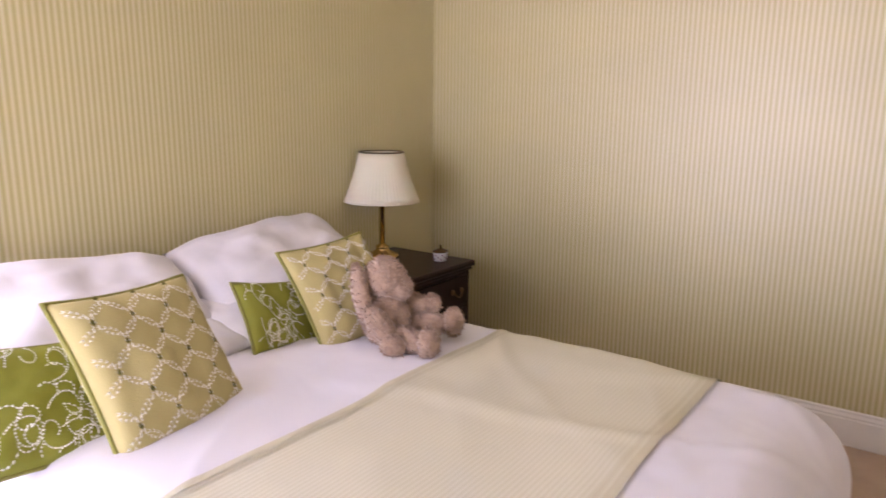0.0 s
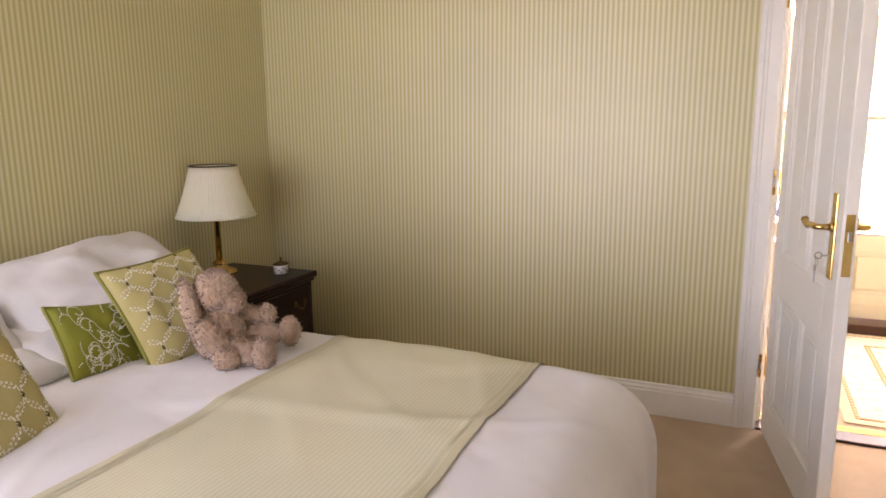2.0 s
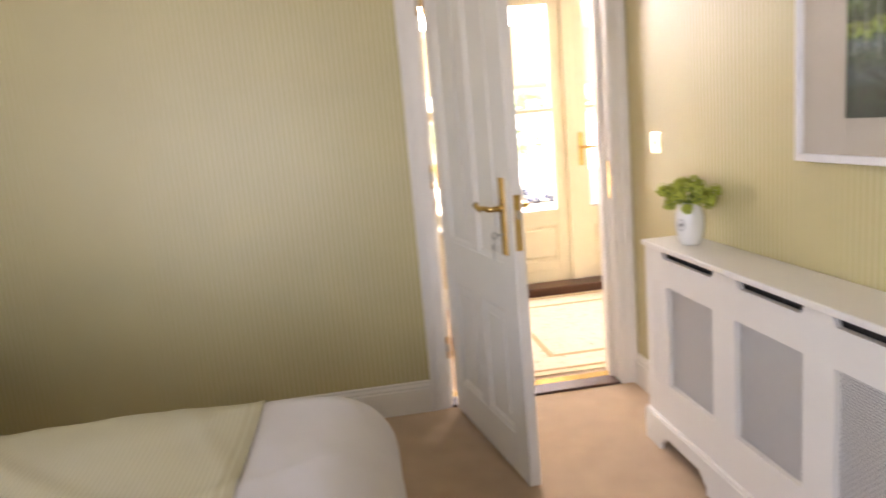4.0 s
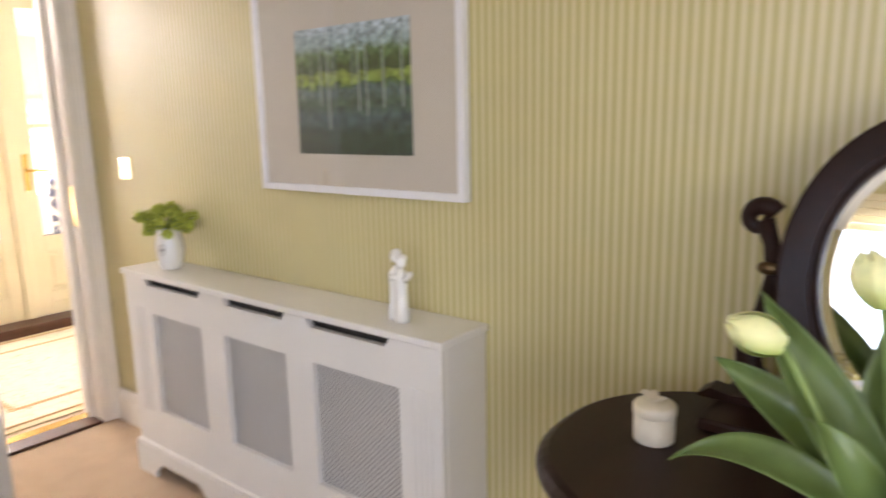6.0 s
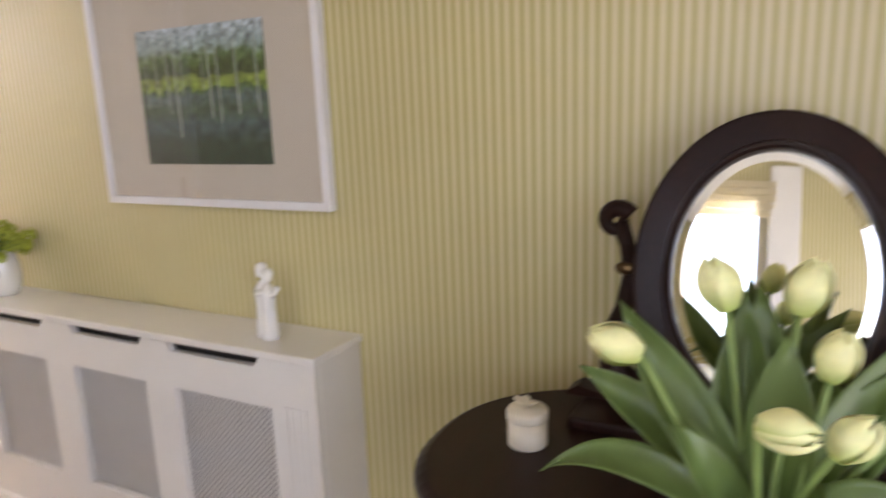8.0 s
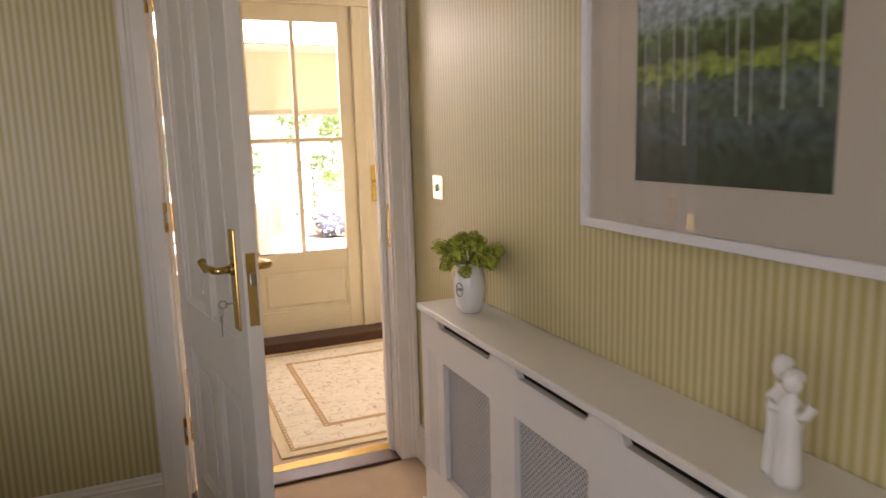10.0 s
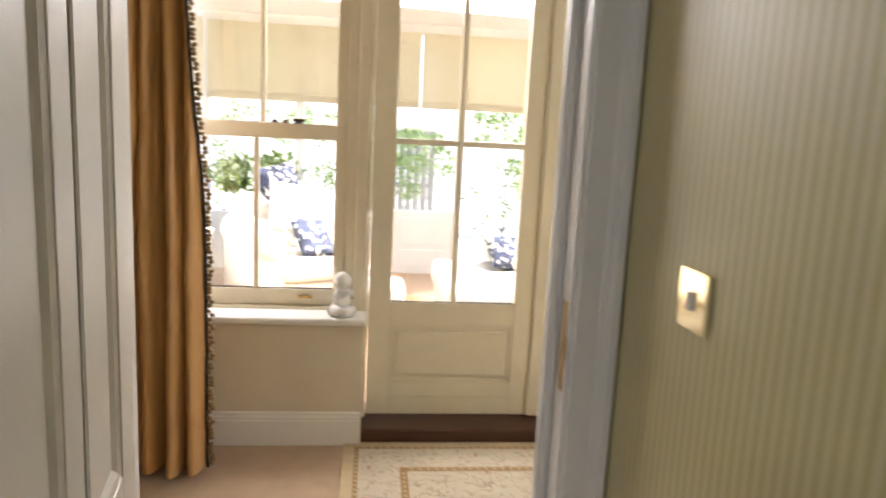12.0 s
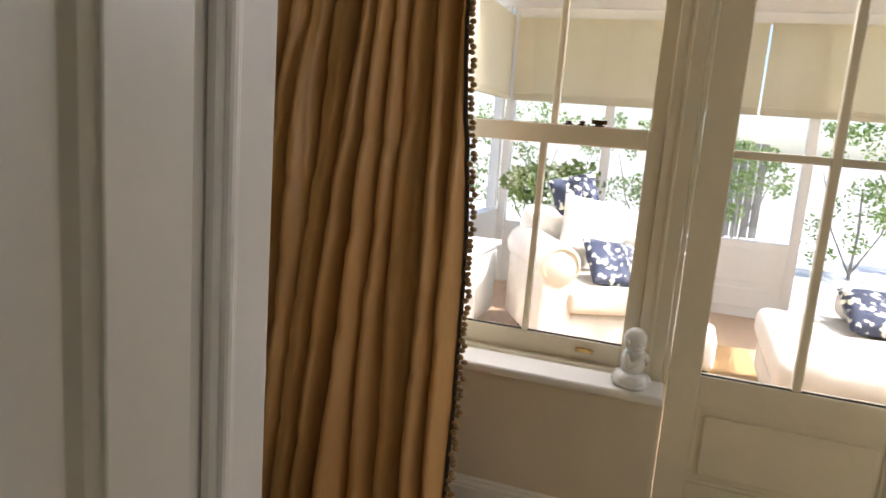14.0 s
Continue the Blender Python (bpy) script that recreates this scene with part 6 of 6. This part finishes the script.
mt = struct("wool_mat", box(B(), 2.75, 3.3, 0.001, 3.4, 4.4, 0.014, 0.004), RUGB, "brown flecked wool mat on the boards", "mat")
sb = thing("low_cabinet", "white painted low cabinet along the side wall", "cabinet", at=(0, 0, 0))
part("body", box(B(), 1.33, 3.3, 0.04, 1.62, 4.3, 0.52, 0.006), PAINT, sb)
part("top", box(B(), 1.32, 3.28, 0.52, 1.65, 4.32, 0.55, 0.006), PAINT, sb)
for k in range(2):
    part("door", box(B(), 1.621, 3.33 + k * 0.48, 0.08, 1.635, 3.78 + k * 0.48, 0.49, 0.003), PAINT, sb)
LEAFG = mat("garden_leaf", (0.12, 0.18, 0.05), 0.5, var=0.5, scale=8, bump=0.1)
gt = LEAFG.node_tree
gl_ = gt.nodes.new("ShaderNodeBsdfTranslucent")
gl_.inputs["Color"].default_value = (0.26, 0.36, 0.10, 1)
gm = gt.nodes.new("ShaderNodeMixShader")
gm.inputs[0].default_value = 0.55
go = [n for n in gt.nodes if n.type == "OUTPUT_MATERIAL"][0]
gt.links.new(gt.nodes["Principled BSDF"].outputs[0], gm.inputs[1])
gt.links.new(gl_.outputs[0], gm.inputs[2])
gt.links.new(gm.outputs[0], go.inputs[0])
PALEF = mat("pale_green_bloom", (0.40, 0.46, 0.28), 0.7, var=0.25, scale=30, bump=0.1)


def leaf_cloud(n, centres, size, seed):
    """Many small leaves scattered through overlapping clumps."""
    rnd = random.Random(seed)
    vs, fs_ = [], []
    for k in range(n):
        c, r = centres[rnd.randrange(len(centres))]
        d = Vector((rnd.gauss(0, 1), rnd.gauss(0, 1), rnd.gauss(0, 1))).normalized() * rnd.uniform(0.35, 1.0) ** 0.5
        p = Vector(c) + Vector((d.x * r[0], d.y * r[1], d.z * r[2]))
        a = Vector((rnd.gauss(0, 1), rnd.gauss(0, 1), rnd.gauss(0, 1))).normalized()
        b = a.cross(Vector((rnd.gauss(0, 1), rnd.gauss(0, 1), rnd.gauss(0, 1)))).normalized()
        q = size * rnd.uniform(0.6, 1.3)
        i = len(vs)
        vs += [p - a * q, p + b * q * 0.45, p + a * q, p - b * q * 0.45]
        fs_.append((i, i + 1, i + 2, i + 3))
    me = bpy.data.meshes.new("leaves")
    me.from_pydata([tuple(v) for v in vs], [], fs_)
    return me


pp = thing("potted_hydrangea", "pale hydrangea in a white pot behind the armchair", "potted plant", at=(1.90, 4.65, 0))
part("pot", lathe(B(), [(0.11, 0), (0.12, 0.01), (0.16, 0.42), (0.17, 0.44), (0.15, 0.44), (0.14, 0.36)], 28), PAINT, pp, smooth=True)
part("stems", tube(B(), [(0, 0, 0.3), (0.01, 0, 0.8)], 0.02, 8), STEM, pp)
o = new("foliage", leaf_cloud(900, [((0, 0, 0.95), (0.34, 0.3, 0.2)), ((0.2, 0, 1.0), (0.2, 0.2, 0.16)), ((-0.2, 0.05, 0.95), (0.2, 0.2, 0.15))], 0.035, 4))
o.data.materials.append(LEAFG)
o.parent = pp
o = new("blooms", leaf_cloud(700, [((0.05, -0.1, 1.05), (0.10, 0.10, 0.09)), ((-0.2, -0.1, 1.0), (0.10, 0.1, 0.09)), ((0.25, -0.08, 1.02), (0.1, 0.1, 0.08)), ((0.1, -0.2, 0.92), (0.09, 0.09, 0.08))], 0.02, 5))
o.data.materials.append(PALEF)
o.parent = pp

# ---- garden ----
FENCE = mat("weathered_fence_timber", (0.22, 0.20, 0.17), 0.8, var=0.3, bump=0.3, stretch=(1, 1, 0.2))
GRASS = mat("pale_gravel", (0.42, 0.40, 0.35), 0.9, var=0.3, scale=2, bump=0.5, bscale=60)
PATIO = mat("pale_stone_paving", (0.62, 0.60, 0.55), 0.85, var=0.12, scale=2, bump=0.2, bscale=40)
bm = B()
vs_g = [bm.verts.new(v) for v in ((-600, -600, -0.12), (600, -600, -0.12), (600, 600, -0.12), (-600, 600, -0.12))]
bm.faces.new(vs_g)
struct("ground", bm, GRASS, "pale gravelled garden ground round the house", "ground")
struct("patio", box(B(), -2, CY + 0.11, -0.2, 9, CY + 9.0, -0.05), PATIO, "pale stone patio outside the garden room", "patio")
def bush(name, at, centres, n, size, seed, label, cat="bush"):
    e = thing(name, label, cat, at=at)
    part("trunk", tube(B(), [(0, 0, -0.1), (0.03, 0.02, 0.6), (0.0, 0.05, 1.1)], [0.022, 0.016, 0.008], 8), FENCE, e)
    for s_ in (-1, 1):
        part("limb", tube(B(), [(0.01, 0.02, 0.1), (s_ * 0.25, 0.0, 0.6), (s_ * 0.42, 0.05, 1.25)], [0.014, 0.010, 0.005], 6), FENCE, e)
    o = new("crown", leaf_cloud(n, centres, size, seed))
    o.data.materials.append(LEAFG)
    o.parent = e
    return e
def border_clumps(seed, wide, high, n):
    """Centres and radii of the leaf clumps of one loose shrub."""
    r = random.Random(seed)
    return [((r.uniform(-wide, wide), r.uniform(-0.35, 0.35), r.uniform(0.02, 1.0) ** 0.8 * high), (r.uniform(0.10, 0.30), r.uniform(0.1, 0.25), r.uniform(0.08, 0.24))) for _ in range(n)]


for x, y, wide, high, n, seed, lab in ((0.6, 9.6, 0.9, 2.1, 34, 31, "loose pale green shrub in the border"), (2.3, 9.9, 0.8, 1.7, 26, 32, "leafy green shrub by the fence"), (3.5, 9.2, 0.55, 1.5, 22, 33, "low flowering shrub by the fence"),
                                       (4.75, 8.4, 0.62, 2.1, 34, 34, "tall leafy green shrub on the patio edge"), (6.2, 9.4, 0.9, 2.0, 30, 35, "green shrub at the end of the patio"), (8.0, 9.0, 1.0, 2.2, 30, 36, "broad green shrub at the end of the patio")):
    bush("shrub", (x, y, -0.1), border_clumps(seed, wide, high, n), 2600, 0.034, seed, lab)
fe = thing("garden_fence", "weathered grey close-board garden fence", "fence")
for z in (0.4, 1.2):
    part("rail", box(B(), 2.4, 11.45, z, 4.0, 11.5, z + 0.08), FENCE, fe)
fb = part("board", box(B(), -0.06, 11.40, -0.1, 0.06, 11.44, 1.45, 0.004), FENCE, fe)
for k in range(12):
    q = fb if k == 0 else fb.copy()
    if k:
        scene.collection.objects.link(q)
    q.parent = fe
    q.matrix_basis = pose(2.45 + k * 0.137, 0, 0)
